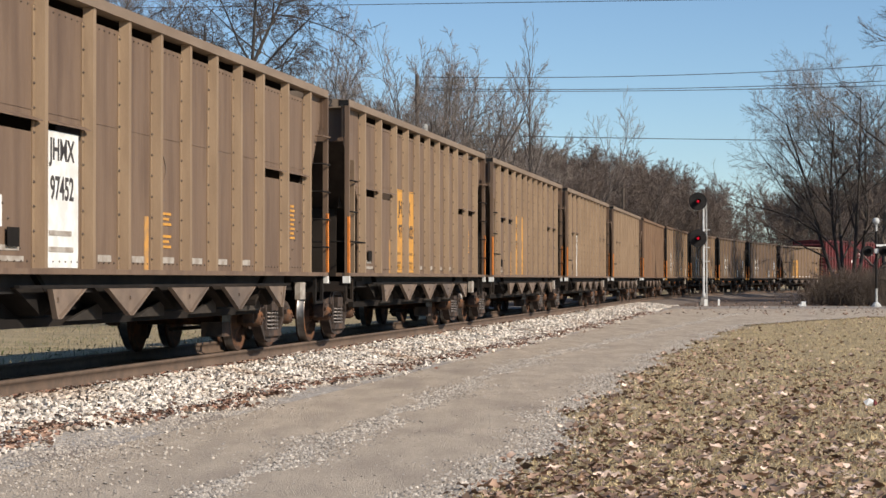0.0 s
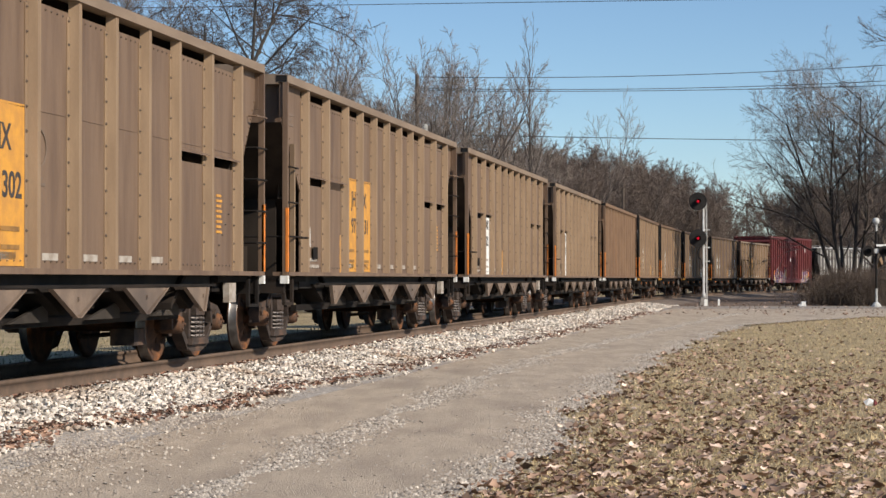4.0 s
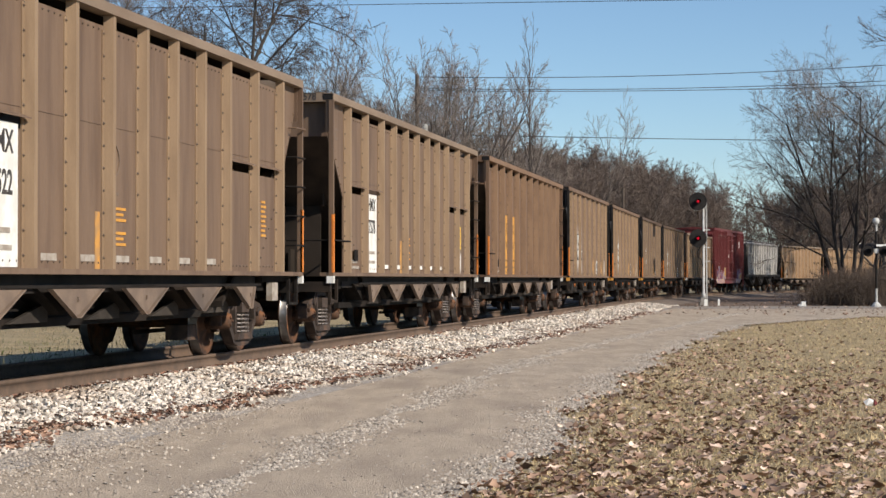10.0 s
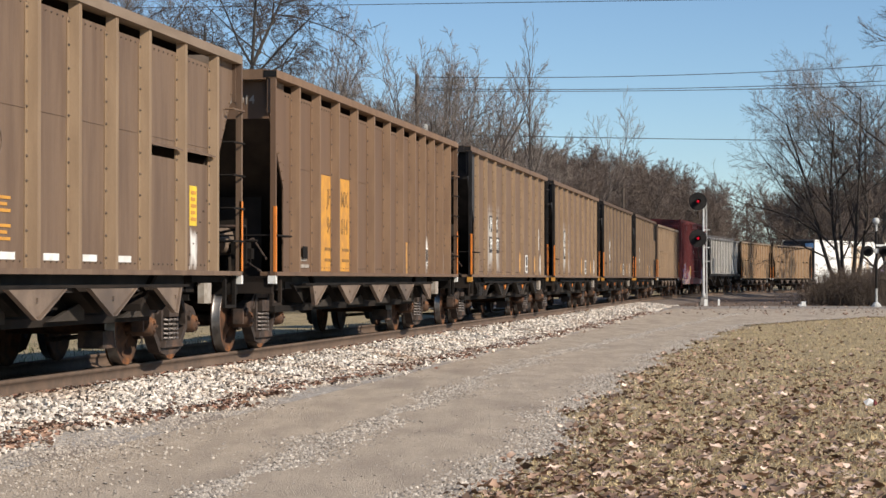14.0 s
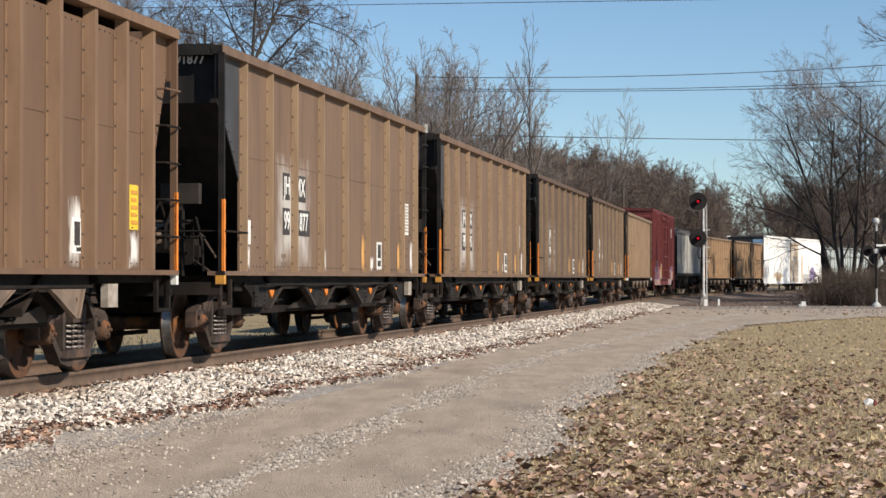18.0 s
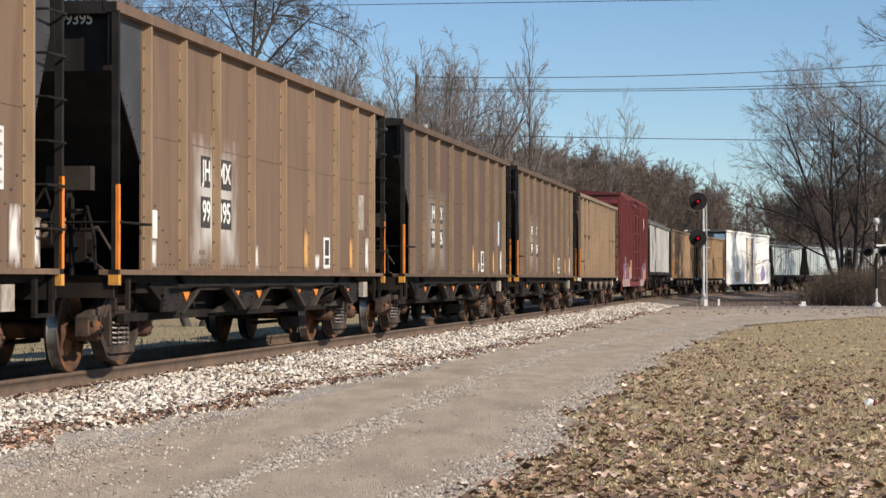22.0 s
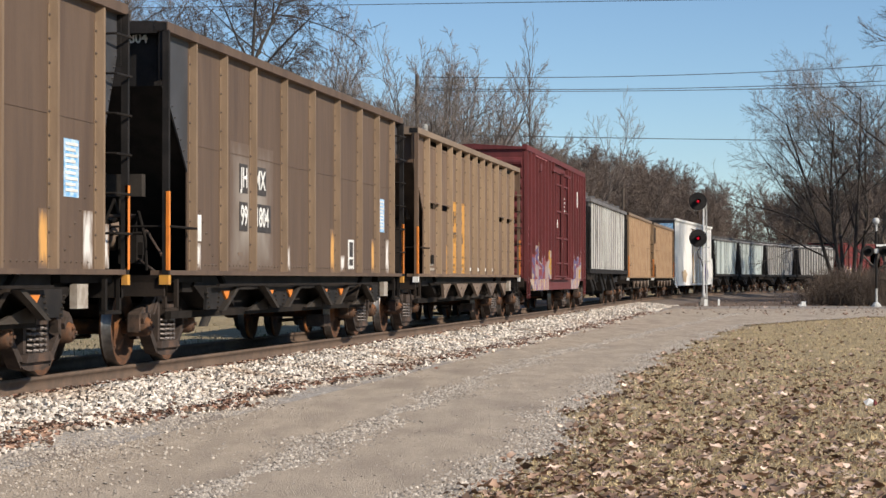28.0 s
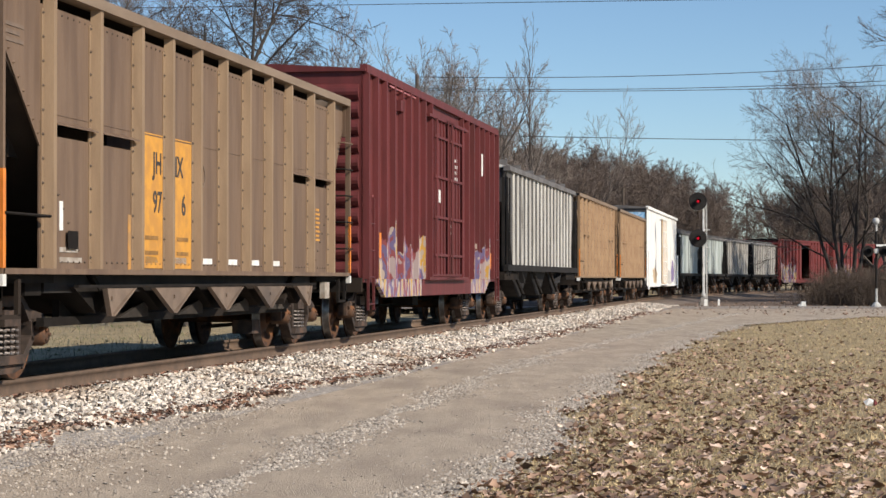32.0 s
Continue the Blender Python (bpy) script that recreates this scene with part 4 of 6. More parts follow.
def covered_hopper(label, half, top, paint, truck_x, bays, posts=17, sheet=None):
    """A covered hopper: ribbed side, sloped ends over open platforms, roof with a walk and hatches, dark bays below."""
    car = thing("covered_hopper", label, "hopper car", "covered hoppers of the train")
    Y, low = 1.5, 1.38
    xe = half - 1.5
    for sgn in (-1, 1):
        lo, hi = sorted((sgn * Y, sgn * (Y - 0.02)))
        part("side_sheet", Shape().prism([(-xe, low), (xe, low), (half - 0.6, top - 0.9), (half - 0.45, top - 0.1), (-half + 0.45, top - 0.1), (-half + 0.6, top - 0.9)], "y", lo, hi), sheet or paint, car)
        for i in range(posts):
            x = -xe + 0.1 + i * (2 * xe - 0.2) / (posts - 1)
            part("side_post", Shape().prism([(x - 0.06, sgn * Y), (x + 0.06, sgn * Y), (x + 0.05, sgn * (Y + 0.04)), (x - 0.05, sgn * (Y + 0.04))][::sgn], "z", low, top - 0.1), paint, car)
        part("side_sill", Shape().box(-half, half, *sorted((sgn * (Y - 0.02), sgn * (Y + 0.1))), low - 0.16, low), M_BLACK, car)
        part("top_chord", Shape().box(-half + 0.4, half - 0.4, *sorted((sgn * (Y - 0.08), sgn * (Y + 0.09))), top - 0.12, top), M_GALV, car)
    for k in (-1, 1):
        part("slope_sheet", Shape().prism([(k * (half - 0.5), top - 0.1), (k * (half - 0.6), top - 0.9), (k * 4.2, 0.9), (k * 4.15, 0.9), (k * (half - 0.75), top - 0.9), (k * (half - 0.65), top - 0.1)][::k], "y", -Y + 0.03, Y - 0.03), M_DARKEND, car)
        part("end_platform", Shape().box(*sorted((k * half, k * (xe - 1.2))), -Y, Y, 1.0, 1.2), M_UNDER, car)
        for sgn in (-1, 1):
            part("corner_post", Shape().box(*sorted((k * (half - 0.05), k * (half - 0.13))), *sorted((sgn * Y, sgn * (Y - 0.08))), 1.2, top - 0.3), M_BLACK, car)
            part("end_brace", Shape().tube((k * (half - 0.1), sgn * (Y - 0.05), top - 0.35), (k * (half - 0.55), sgn * (Y - 0.05), top - 0.1), 0.03, n=5), M_BLACK, car)
        lad = part("ladder", Shape().box(*sorted((k * (half - 0.06), k * (half - 0.1))), -Y - 0.08, -Y - 0.04, 1.1, top - 0.3).box(*sorted((k * (half - 0.5), k * (half - 0.54))), -Y - 0.08, -Y - 0.04, 1.1, top - 0.3), M_BLACK, car)
        for i in range(5):
            part("rung", Shape().tube((k * (half - 0.08), -Y - 0.08, 1.3 + 0.45 * i), (k * (half - 0.52), -Y - 0.08, 1.3 + 0.45 * i), 0.014, n=5), M_BLACK, lad)
        part("coupler", coupler_shape(k * half, k), M_CAST, car, "rusty knuckle coupler with an air hose")
    r = part("roof", Shape().prism([(-Y, top), (-0.7, top + 0.16), (0.7, top + 0.16), (Y, top), (Y, top - 0.04), (-Y, top - 0.04)][::-1], "x", -half + 0.42, half - 0.42), paint, car)
    part("running_board", Shape().box(-half + 0.2, half - 0.2, -1.0, -0.62, top + 0.22, top + 0.25), M_GALV, car, "dull grey roof walkway")
    for i in range(6):
        x = -half + 1.6 + i * (2 * half - 3.2) / 5
        part("hatch", Shape().box(x - 0.7, x + 0.7, -0.45, 0.45, top + 0.16, top + 0.26), M_GALV, r)
        part("walk_bracket", Shape().box(x - 0.03, x + 0.03, -1.35, -0.55, top + 0.05, top + 0.22), M_GALV, r)
    for i in range(bays):
        c = (i - (bays - 1) / 2) * (2 * xe - 1.6) / bays
        w = (2 * xe - 1.8) / bays / 2
        part("bay", Shape().prism([(c - w, low - 0.1), (c + w, low - 0.1), (c + 0.35, 0.55), (c - 0.35, 0.55)][::-1], "y", -Y + 0.2, Y - 0.2).box(c - 0.4, c + 0.4, -0.9, 0.9, 0.42, 0.56), M_BLACK, car, "grimy black discharge bay")
        part("bay_brace", Shape().prism([(c - w - 0.2, low - 0.12), (c - w + 0.1, low - 0.12), (c + 0.1, 0.62), (c - 0.25, 0.62)][::-1], "y", -Y + 0.06, -Y + 0.12), M_UNDER, car)
    part("centre_sill", Shape().box(-half, half, -0.3, 0.3, 0.72, 1.0), M_UNDER, car)
    for x in (-truck_x, truck_x):
        truck(car, x)
    return car


# ---- the train, from its leading car backwards ----
_base = {
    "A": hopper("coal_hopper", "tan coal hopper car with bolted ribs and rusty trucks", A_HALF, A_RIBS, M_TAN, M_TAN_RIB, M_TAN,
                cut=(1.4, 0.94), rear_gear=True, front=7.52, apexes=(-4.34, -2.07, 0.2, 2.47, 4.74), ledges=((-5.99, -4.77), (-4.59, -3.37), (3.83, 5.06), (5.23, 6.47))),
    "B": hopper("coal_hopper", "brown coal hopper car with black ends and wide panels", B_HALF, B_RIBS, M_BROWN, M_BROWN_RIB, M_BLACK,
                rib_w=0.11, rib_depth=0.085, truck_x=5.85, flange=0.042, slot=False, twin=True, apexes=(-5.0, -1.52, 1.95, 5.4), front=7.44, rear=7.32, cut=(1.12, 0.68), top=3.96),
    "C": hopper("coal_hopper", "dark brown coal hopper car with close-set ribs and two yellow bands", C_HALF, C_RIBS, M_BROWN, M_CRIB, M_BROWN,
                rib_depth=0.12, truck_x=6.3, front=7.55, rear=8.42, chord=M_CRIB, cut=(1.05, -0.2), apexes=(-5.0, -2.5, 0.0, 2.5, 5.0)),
    "R": boxcar("dark red boxcar with graffiti along its foot", 7.95, 4.62, M_BOXRED, M_BOXRED, ((-1.5, 0.4, 0.0), (0.4, 2.3, 0.0)),
                [-7.85 + i * 0.785 for i in range(21)], 6.0),
    "H": covered_hopper("dirty white covered hopper car with dark bays", 8.55, 3.86, M_GREYCH, 6.6, 3, sheet=M_SOOTSHADE),
    "W": boxcar("long white refrigerator car with rust-stained side and a dark end", 11.2, 4.62, M_WHITECAR, M_GALV, ((-1.4, 1.6, 0.0),), [], 8.6, low=0.72, belly=0.62, smooth=True, end_paint=M_DARKEND, door_paint=M_STAIN),
    "T": covered_hopper("pale grey-green covered hopper car", 6.6, 3.86, M_TEAL, 4.7, 2, 13),
    "P": covered_hopper("dirty white short covered hopper car", 6.6, 3.86, M_GREYCH, 4.7, 2, 13, sheet=M_SOOTSHADE),
    "O": boxcar("faded red boxcar with one door open", 9.2, 4.45, M_BOXRED2, M_BLACK, ((-1.2, 2.0, 2.6),), [-9.0 + i * 1.125 for i in range(17)], 7.2),
}
_pitch = {"A": (16.75, 6.1), "B": (16.4, 5.85), "C": (18.1, 6.5), "R": (17.45, 6.0), "H": (18.2, 6.6), "W": (23.9, 8.6), "T": (14.0, 4.7), "P": (14.0, 4.7), "O": (19.3, 7.2)}
_seen = set()
_shift = (-0.08, -0.13, -0.41, -0.40, 0.07, -0.39, 0.23, 0.28, 0.50, 0.30, 0.05, -0.25, 0.18, -0.23, -0.23) + (0.0,) * 7      # slack in the couplings
_at = -16.75
for _kind in "AAAAACBBBBARHAAWTTPPOO":
    _len, _tx = _pitch[_kind]
    _car = copy_thing(_base[_kind], pose(0, 0, 0)) if _kind in _seen else _base[_kind]
    _seen.add(_kind)
    CARS.append((_car, _at + _len / 2 + _shift[len(CARS)], _tx))
    _at += _len

# ---- painted marks, car by car ----
PANEL = -1.45                # the side sheets' outer face


def white_sign(car, number):
    plate(car, "sign_field", -4.57, -3.51, 1.13, 2.47, M_WHITE, PANEL, "white sign field with black letters")
    write(car, "JHMX", -3.99, 2.28, 0.30, M_LETTER, PANEL - 0.008, 0.95)
    write(car, number, -3.99, 1.90, 0.32, M_LETTER, PANEL - 0.008, 0.85)
    bars(car, -4.37, -3.72, 1.42, 1.52, 1, M_DULLWHITE, PANEL - 0.004)
    bars(car, -4.37, -3.67, 1.26, 1.36, 1, M_DULLWHITE, PANEL - 0.004)


def yellow_sign(car, a, b, c, d, x0=-3.17, x1=-2.23, x2=-1.99, x3=-1.07, top=2.66, ink=None, lean=0.16):
    ink = ink or M_LETTER
    plate(car, "sign_field", x0, x1, 1.14, top, M_YELLOW, PANEL, "faded yellow sign field")
    plate(car, "sign_field", x2, x3, 1.14, top, M_YELLOW, PANEL, "faded yellow sign field")
    write(car, a, (x0 + x1) / 2 + 1.5 * lean, top - 0.34, 0.34, ink, PANEL - 0.008, 1.0)
    write(car, c, (x0 + x1) / 2 + 1.5 * lean, top - 0.78, 0.34, ink, PANEL - 0.008, 1.0)
    write(car, b, (x2 + x3) / 2 - lean, top - 0.34, 0.34, ink, PANEL - 0.008, 1.0)
    write(car, d, (x2 + x3) / 2 + 0.75 * lean, top - 0.78, 0.34, ink, PANEL - 0.008, 1.0)
    for z in (1.44, 1.27):
        bars(car, x0 + 0.25, x1 - 0.2, z, z + 0.09, 1, M_FADEDINK, PANEL - 0.004)
        bars(car, x2 + 0.3, x3 - 0.15, z, z + 0.09, 1, M_FADEDINK, PANEL - 0.004)


def black_sign(car, a, b, c, d, pale=True):
    part("worn_patch", Shape().box(-4.35, -2.05, PANEL - 0.003, PANEL + 0.001, 1.15, 2.8), M_HALO if pale else M_PALEHALO, car, "paint worn pale round the lettering")
    for txt, x, z, w in ((a, -3.68, 2.34, 0.2), (b, -2.84, 2.34, 0.36), (c, -3.68, 1.84, 0.2), (d, -2.72 if len(d) > 3 else -2.84, 1.84, 0.5 if len(d) > 3 else 0.36)):
        plate(car, "letter_box", x - w, x + w, z - 0.19, z + 0.19, M_LETTER, PANEL - 0.005, "black box with white letters")
        write(car, txt, x + 0.02, z, 0.36, M_WHITE, PANEL - 0.012, 0.98 if w < 0.3 else 1.08 if len(txt) < 4 else 1.0)
    bars(car, -3.95, -3.65, 1.18, 1.4, 2, M_GHOST, PANEL)


def end_number(car, half, text, paint=None):
    lettering(text, 0.17, paint or M_DULLWHITE, car, pose(-half + 0.162, -1.04, 3.79 if half < 7.5 else 3.5) @ pose(0, 0, 0, 90, 0, -90), "lettering", 0.9)


def tan_marks(car, strip=-1.29, dashes=(-2.67, -1.52, -0.37, 0.83, 1.98, 3.13), warm=True, dash=None, bright=False):
    common_marks(car, A_HALF, PANEL)
    panel_marks(car, A_HALF, PANEL, dashes, dash or M_DULLWHITE)
    bars(car, -7.3, -6.7, 3.2, 3.42, 3, M_GHOST, PANEL)
    circle = Shape()
    for i in range(20):
        a, b = i * math.pi / 10, (i + 1) * math.pi / 10
        circle.tube((-0.77 + 0.28 * math.cos(a), PANEL - 0.003, 2.28 + 0.2 * math.sin(a)), (-0.77 + 0.28 * math.cos(b), PANEL - 0.003, 2.28 + 0.2 * math.sin(b)), 0.012, n=4)
    part("faded_emblem", circle, M_GHOST, car, "faded round emblem")
    bars(car, -0.97, -0.52, 1.9, 2.02, 2, M_GHOST, PANEL)
    plate(car, "orange_strip", strip, strip + 0.15, 1.12, 1.72, M_ORANGEPALE, PANEL, "faded orange stripe")
    if warm:
        bars(car, -0.75, -0.27, 1.62, 1.80, 3, M_YELLOW, PANEL)
        bars(car, -0.75, -0.27, 1.36, 1.54, 3, M_YELLOW, PANEL)
    if bright:
        plate(car, "yellow_placard", 5.62, 5.92, 1.66, 2.14, M_BRIGHT, PANEL, "bright yellow placard")
        bars(car, 5.66, 5.88, 1.70, 2.10, 5, M_YELLOW, PANEL - 0.005)
        plate(car, "worn_patch", 5.60, 5.96, 1.13, 1.64, M_SMEAR, PANEL, "paint worn white under the placard")
    else:
        bars(car, 5.64, 5.90, 1.58, 2.10, 8, M_YELLOW, PANEL)


BROWN = (0.150, 0.097, 0.064)
M_HALO = worn("worn_halo_paint", (0.178, 0.115, 0.076), (0.47, 0.445, 0.41), 0.55, 0.9, (2.5, 2.5, 1.1))
M_PALEHALO = worn("faint_halo_paint", (0.122, 0.083, 0.059), (0.27, 0.235, 0.20), 0.6, 0.6, (2.5, 2.5, 1.1))
M_SMEAR = worn("smeared_white", BROWN, (0.72, 0.69, 0.65), 0.6, 1.5, (6.0, 6.0, 2.0))
M_ORANGESMEAR = worn("smeared_orange", BROWN, (0.62, 0.33, 0.10), 0.5, 1.3, (6.0, 6.0, 2.0))
M_LIGHTBROWN = mat("light_brown_paint", (0.186, 0.121, 0.079), (0.170, 0.110, 0.073), 0.62, scale=2.0, stretch=(2.5, 2.5, 0.35), third=(0.128, 0.082, 0.056), third_scale=1.1, third_spread=(0.46, 0.74), bump=0.006, bump_scale=4, fine=0.06, spec=0.3)
M_DULLBROWN = mat("dull_brown_paint", (0.122, 0.083, 0.059), (0.110, 0.074, 0.053), 0.65, scale=2.0, stretch=(2.5, 2.5, 0.35), third=(0.085, 0.058, 0.044), third_scale=1.1, third_spread=(0.46, 0.72), bump=0.006, bump_scale=4, fine=0.06, spec=0.25)
M_DULLRIB = mat("dull_rib_color", (0.225, 0.157, 0.102), (0.18, 0.125, 0.082), 0.65, scale=3, stretch=(2, 2, 0.4), fine=0.05, spec=0.25)
M_ORANGEPALE = mat("faded_orange", (0.55, 0.27, 0.06), (0.36, 0.21, 0.09), 0.65, scale=6)
_c = [c for c, _, _ in CARS]
for _i in (1, 2):
    _lad = part("ladder", Shape().box(-7.03, -6.96, -1.55, -1.48, 1.06, 2.95), M_TAN_RIB, _c[_i])
    for _z in (2.1, 2.6):
        part("rung", Shape().path([(-7.49, -1.57, _z), (-7.46, -1.6, _z), (-7.0, -1.6, _z), (-7.0, -1.5, _z)], 0.013, 5), M_UNDER, _lad)
white_sign(_c[0], "97452")
yellow_sign(_c[1], "JH", "MX", "97", "302")
yellow_sign(_c[2], "JH", "MX", "97", "31")
white_sign(_c[3], "97522")
white_sign(_c[4], "97578")
yellow_sign(_c[10], "JH", "MX", "97", "6")
for _i in (13, 14):
    common_marks(_c[_i], A_HALF, PANEL)
for _i in (0, 1, 2, 3, 4, 10):
    tan_marks(_c[_i], -1.29 if _i in (0, 3, 4) else -3.52, warm=_i in (0, 3, 4), dash=M_WHITE if _i in (4, 10) else None, bright=_i == 4)
yellow_sign(_c[5], "JH", "MX", "94", "014", -4.20, -3.06, -2.98, -2.04, 2.62, M_FADEDINK, 0.0)
common_marks(_c[5], C_HALF, PANEL)
panel_marks(_c[5], C_HALF, PANEL, (1.2, 2.5), M_DULLWHITE)
plate(_c[5], "yellow_placard", 6.98, 7.28, 1.56, 2.05, M_BRIGHT, PANEL, "bright yellow placard")
bars(_c[5], 7.02, 7.24, 1.60, 2.01, 5, M_YELLOW, PANEL - 0.005)
plate(_c[5], "worn_patch", 6.95, 7.32, 1.13, 1.55, M_SMEAR, PANEL, "paint worn white under the placard")
plate(_c[5], "worn_patch", 4.98, 5.46, 1.14, 1.86, M_SMEAR, PANEL + 0.003, "paint worn pale round the stencil")
plate(_c[5], "orange_strip", 3.0, 3.15, 1.12, 1.7, M_ORANGEPALE, PANEL, "faded orange stripe")
black_sign(_c[6], "JH", "MX", "99", "1877")
black_sign(_c[7], "JH", "MX", "99", "395")
black_sign(_c[8], "JH", "MX", "99", "226", False)
black_sign(_c[9], "JH", "MX", "99", "1804", False)
for _i, _t in ((6, "991877"), (7, "99395"), (8, "99226"), (9, "991804")):
    end_number(_c[_i], 7.44, _t, M_WHITE)
    plate(_c[_i], "marker", -5.86, -5.68, 1.48, 1.80, M_WHITE, PANEL, "white stripe beside the first rib")
    plate(_c[_i], "stencil_field", 2.97, 3.40, 1.18, 1.66, M_WHITE, PANEL, "white test-date stencil")
    plate(_c[_i], "stencil_inset", 3.05, 3.32, 1.24, 1.34, M_LETTER, PANEL - 0.004)
    plate(_c[_i], "stencil_inset", 3.05, 3.32, 1.38, 1.62, M_LETTER, PANEL - 0.004)
    plate(_c[_i], "marker", 6.14, 6.46, 1.12, 1.72, M_SMEAR, PANEL, "worn white stripe")
    plate(_c[_i], "orange_strip", 1.62, 1.95, 1.12, 1.80, M_ORANGESMEAR, PANEL, "smeared faded orange stripe")
    plate(_c[_i], "orange_strip", 4.86, 5.13, 1.12, 1.7, M_ORANGESMEAR, PANEL, "smeared faded orange stripe")
    plate(_c[_i], "marker", 2.34, 2.70, 1.13, 1.40, M_SMEAR, PANEL, "worn white dab")
    plate(_c[_i], "marker", 6.72, 6.98, 1.13, 1.6, M_SMEAR, PANEL, "worn white stripe")
    plate(_c[_i], "marker", -5.92, -5.70, 1.13, 1.46, M_SMEAR, PANEL, "worn white stripe")
    plate(_c[_i], "worn_patch", -1.42, -1.05, 1.13, 1.5, M_SMEAR, PANEL, "paint worn pale at the foot of a rib")
    plate(_c[_i], "placard", 5.58, 6.02, 1.84, 2.42, M_WHITE if _i == 6 else M_BLUE if _i > 7 else M_DULLWHITE, PANEL, "pale placard with small writing")
    bars(_c[_i], 5.62, 5.97, 1.88, 2.40, 9, M_WHITE if _i > 7 else M_DULLWHITE, PANEL - 0.005)
end_number(_c[5], 7.55, "94014")
for _i, _t in ((1, "97302"), (3, "97522"), (4, "97578")):
    lettering(_t, 0.16, M_LETTER, _c[_i], pose(-7.525, -1.12, 3.845) @ pose(0, 0, 0, 90, 0, -90), "lettering", 0.9)


def spray(car, material, x, z, w, h, seed, y, label):
    """An abstract patch of sprayed paint with a ragged outline."""
    rng = random.Random(seed)
    edge = [(x + w * (0.7 + 0.5 * rng.random()) * math.cos(q * 0.2856), z + h * (0.6 + 0.6 * rng.random()) * math.sin(q * 0.2856)) for q in range(22)]
    part("graffiti", Shape().prism(edge[::-1], "y", y - 0.004 - 0.001 * (seed % 5), y + 0.002), material, car, label)


_box = _c[11]
plate(_box, "reflector", -6.75, -6.45, 1.38, 1.82, M_ORANGE, -1.54, "yellow-orange reflector plate")
plate(_box, "reflector", 6.75, 7.2, 1.25, 1.62, M_ORANGE, -1.54, "orange reflector plate")
bars(_box, 1.25, 1.55, 3.05, 3.55, 4, M_WHITE, -1.60)
bars(_box, 0.6, 0.85, 1.9, 2.3, 3, M_WHITE, -1.60)
plate(_box, "stencil_field", -0.9, -0.5, 2.55, 2.8, M_WHITE, -1.60, "small white stencil")
plate(_box, "stencil_field", 4.95, 5.15, 3.35, 3.85, M_WHITE, -1.62, "narrow white stencil")
bars(_box, -7.2, -6.6, 2.1, 2.5, 2, M_GRAF_PINK, -1.53)
part("running_board", Shape().box(-5.0, -4.6, -1.62, -1.5, 4.05, 4.25), M_BOXRED, _box)
bars(_box, -6.0, -3.4, 4.38, 4.44, 1, M_GRAF_PINK, -1.60)
_w = _c[15]
part("logo_panel", Shape().box(-11.212, -11.2, -1.42, -0.62, 3.85, 4.3), M_BLUE, _w, "blue panel on the dark end")
for _m, _x, _z, _ww, _h, _k in ((M_STAIN, -6.0, 1.2, 1.6, 0.4, 11), (M_GRAF_BLUE, 7.6, 1.4, 1.4, 0.7, 12), (M_GREYCH, 4.8, 1.1, 1.8, 0.5, 13), (M_STAIN, 3.2, 2.0, 0.4, 1.3, 14)):
    spray(_w, _m, _x, _z, _ww, _h, _k, -1.52, "stained patch on the white side")
def repaint(car, paints):
    """The same car in other paint."""
    for o in car.children:
        if o.material_slots and o.material_slots[0].material in paints:
            paint = paints[o.material_slots[0].material]
            o.material_slots[0].link = "OBJECT"
            o.material_slots[0].material = paint


for _i in (13, 14):      # two cars with cleaner paint
    repaint(_c[_i], {M_TAN: M_CLEANTAN, M_TAN_RIB: M_CLEANRIB})
for _i in (6, 7):        # less dusty than their neighbours
    repaint(_c[_i], {M_BROWN: M_LIGHTBROWN})
for _i in (8, 9):
    repaint(_c[_i], {M_BROWN: M_DULLBROWN, M_BROWN_RIB: M_DULLRIB})


# ---- ground ----
def grid_mesh(name, xs, ys, height, material):
    X, Y = np.meshgrid(xs, ys)
    Z = height(X, Y)
    v = np.stack([X, Y, Z], -1).reshape(-1, 3)
    n, m = len(xs), len(ys)
    i = (np.arange(m - 1)[:, None] * n + np.arange(n - 1)[None, :]).ravel()
    me = fast_mesh(name, v, np.stack([i, i + 1, i + 1 + n, i + n], -1), material)
    me.shade_smooth()
    return me


def track_side(X, Y):
    """Distance to the right of the centre line, good near the straight part and the bend."""
    s = np.clip(np.interp(Y, LINE_Y[:2000], LINE_S[:2000]), -200, 290)
    h = np.interp(s, LINE_S, LINE_H)
    return (X - np.interp(s, LINE_S, LINE_X)) * np.cos(h) - (Y - np.interp(s, LINE_S, LINE_Y)) * np.sin(h)


def ground_height(X, Y):
    d = track_side(X, Y)
    z = np.where(d < -2.5, -0.25 + 0.1 * np.sin(X * 0.31) * np.cos(Y * 0.23), 0.0)
    z = np.where(d < -30, z + np.minimum((-30 - d) * 0.02, 1.0), z)
    lawn = np.clip((d - 7.5) / 3.0, 0, 1) * np.clip((85 - Y) / 20, 0, 1)
    return z - 0.03 + 0.03 * lawn * np.sin(X * 0.9 + 0.4 * Y) + 0.0 * Y


def spread(near, far, step, grow):
    out, x, d = [near], near, step
    while x < far:
        x += d
        d *= grow
        out.append(x)
    return out


_gx = sorted(set([-v for v in spread(8, 2500, 0.8, 1.12)] + list(np.arange(-8, 12, 0.5)) + spread(12, 2500, 0.8, 1.12)))
_gy = sorted(set([-v for v in spread(0, 500, 2, 1.3)] + list(np.arange(1, 120, 0.7)) + spread(120, 3500, 1.5, 1.1)))
single("ground", grid_mesh("ground", _gx, _gy, ground_height, M_LAWN), M_LAWN, "dry winter grass and earth with fallen leaves", "ground", kind="structure")


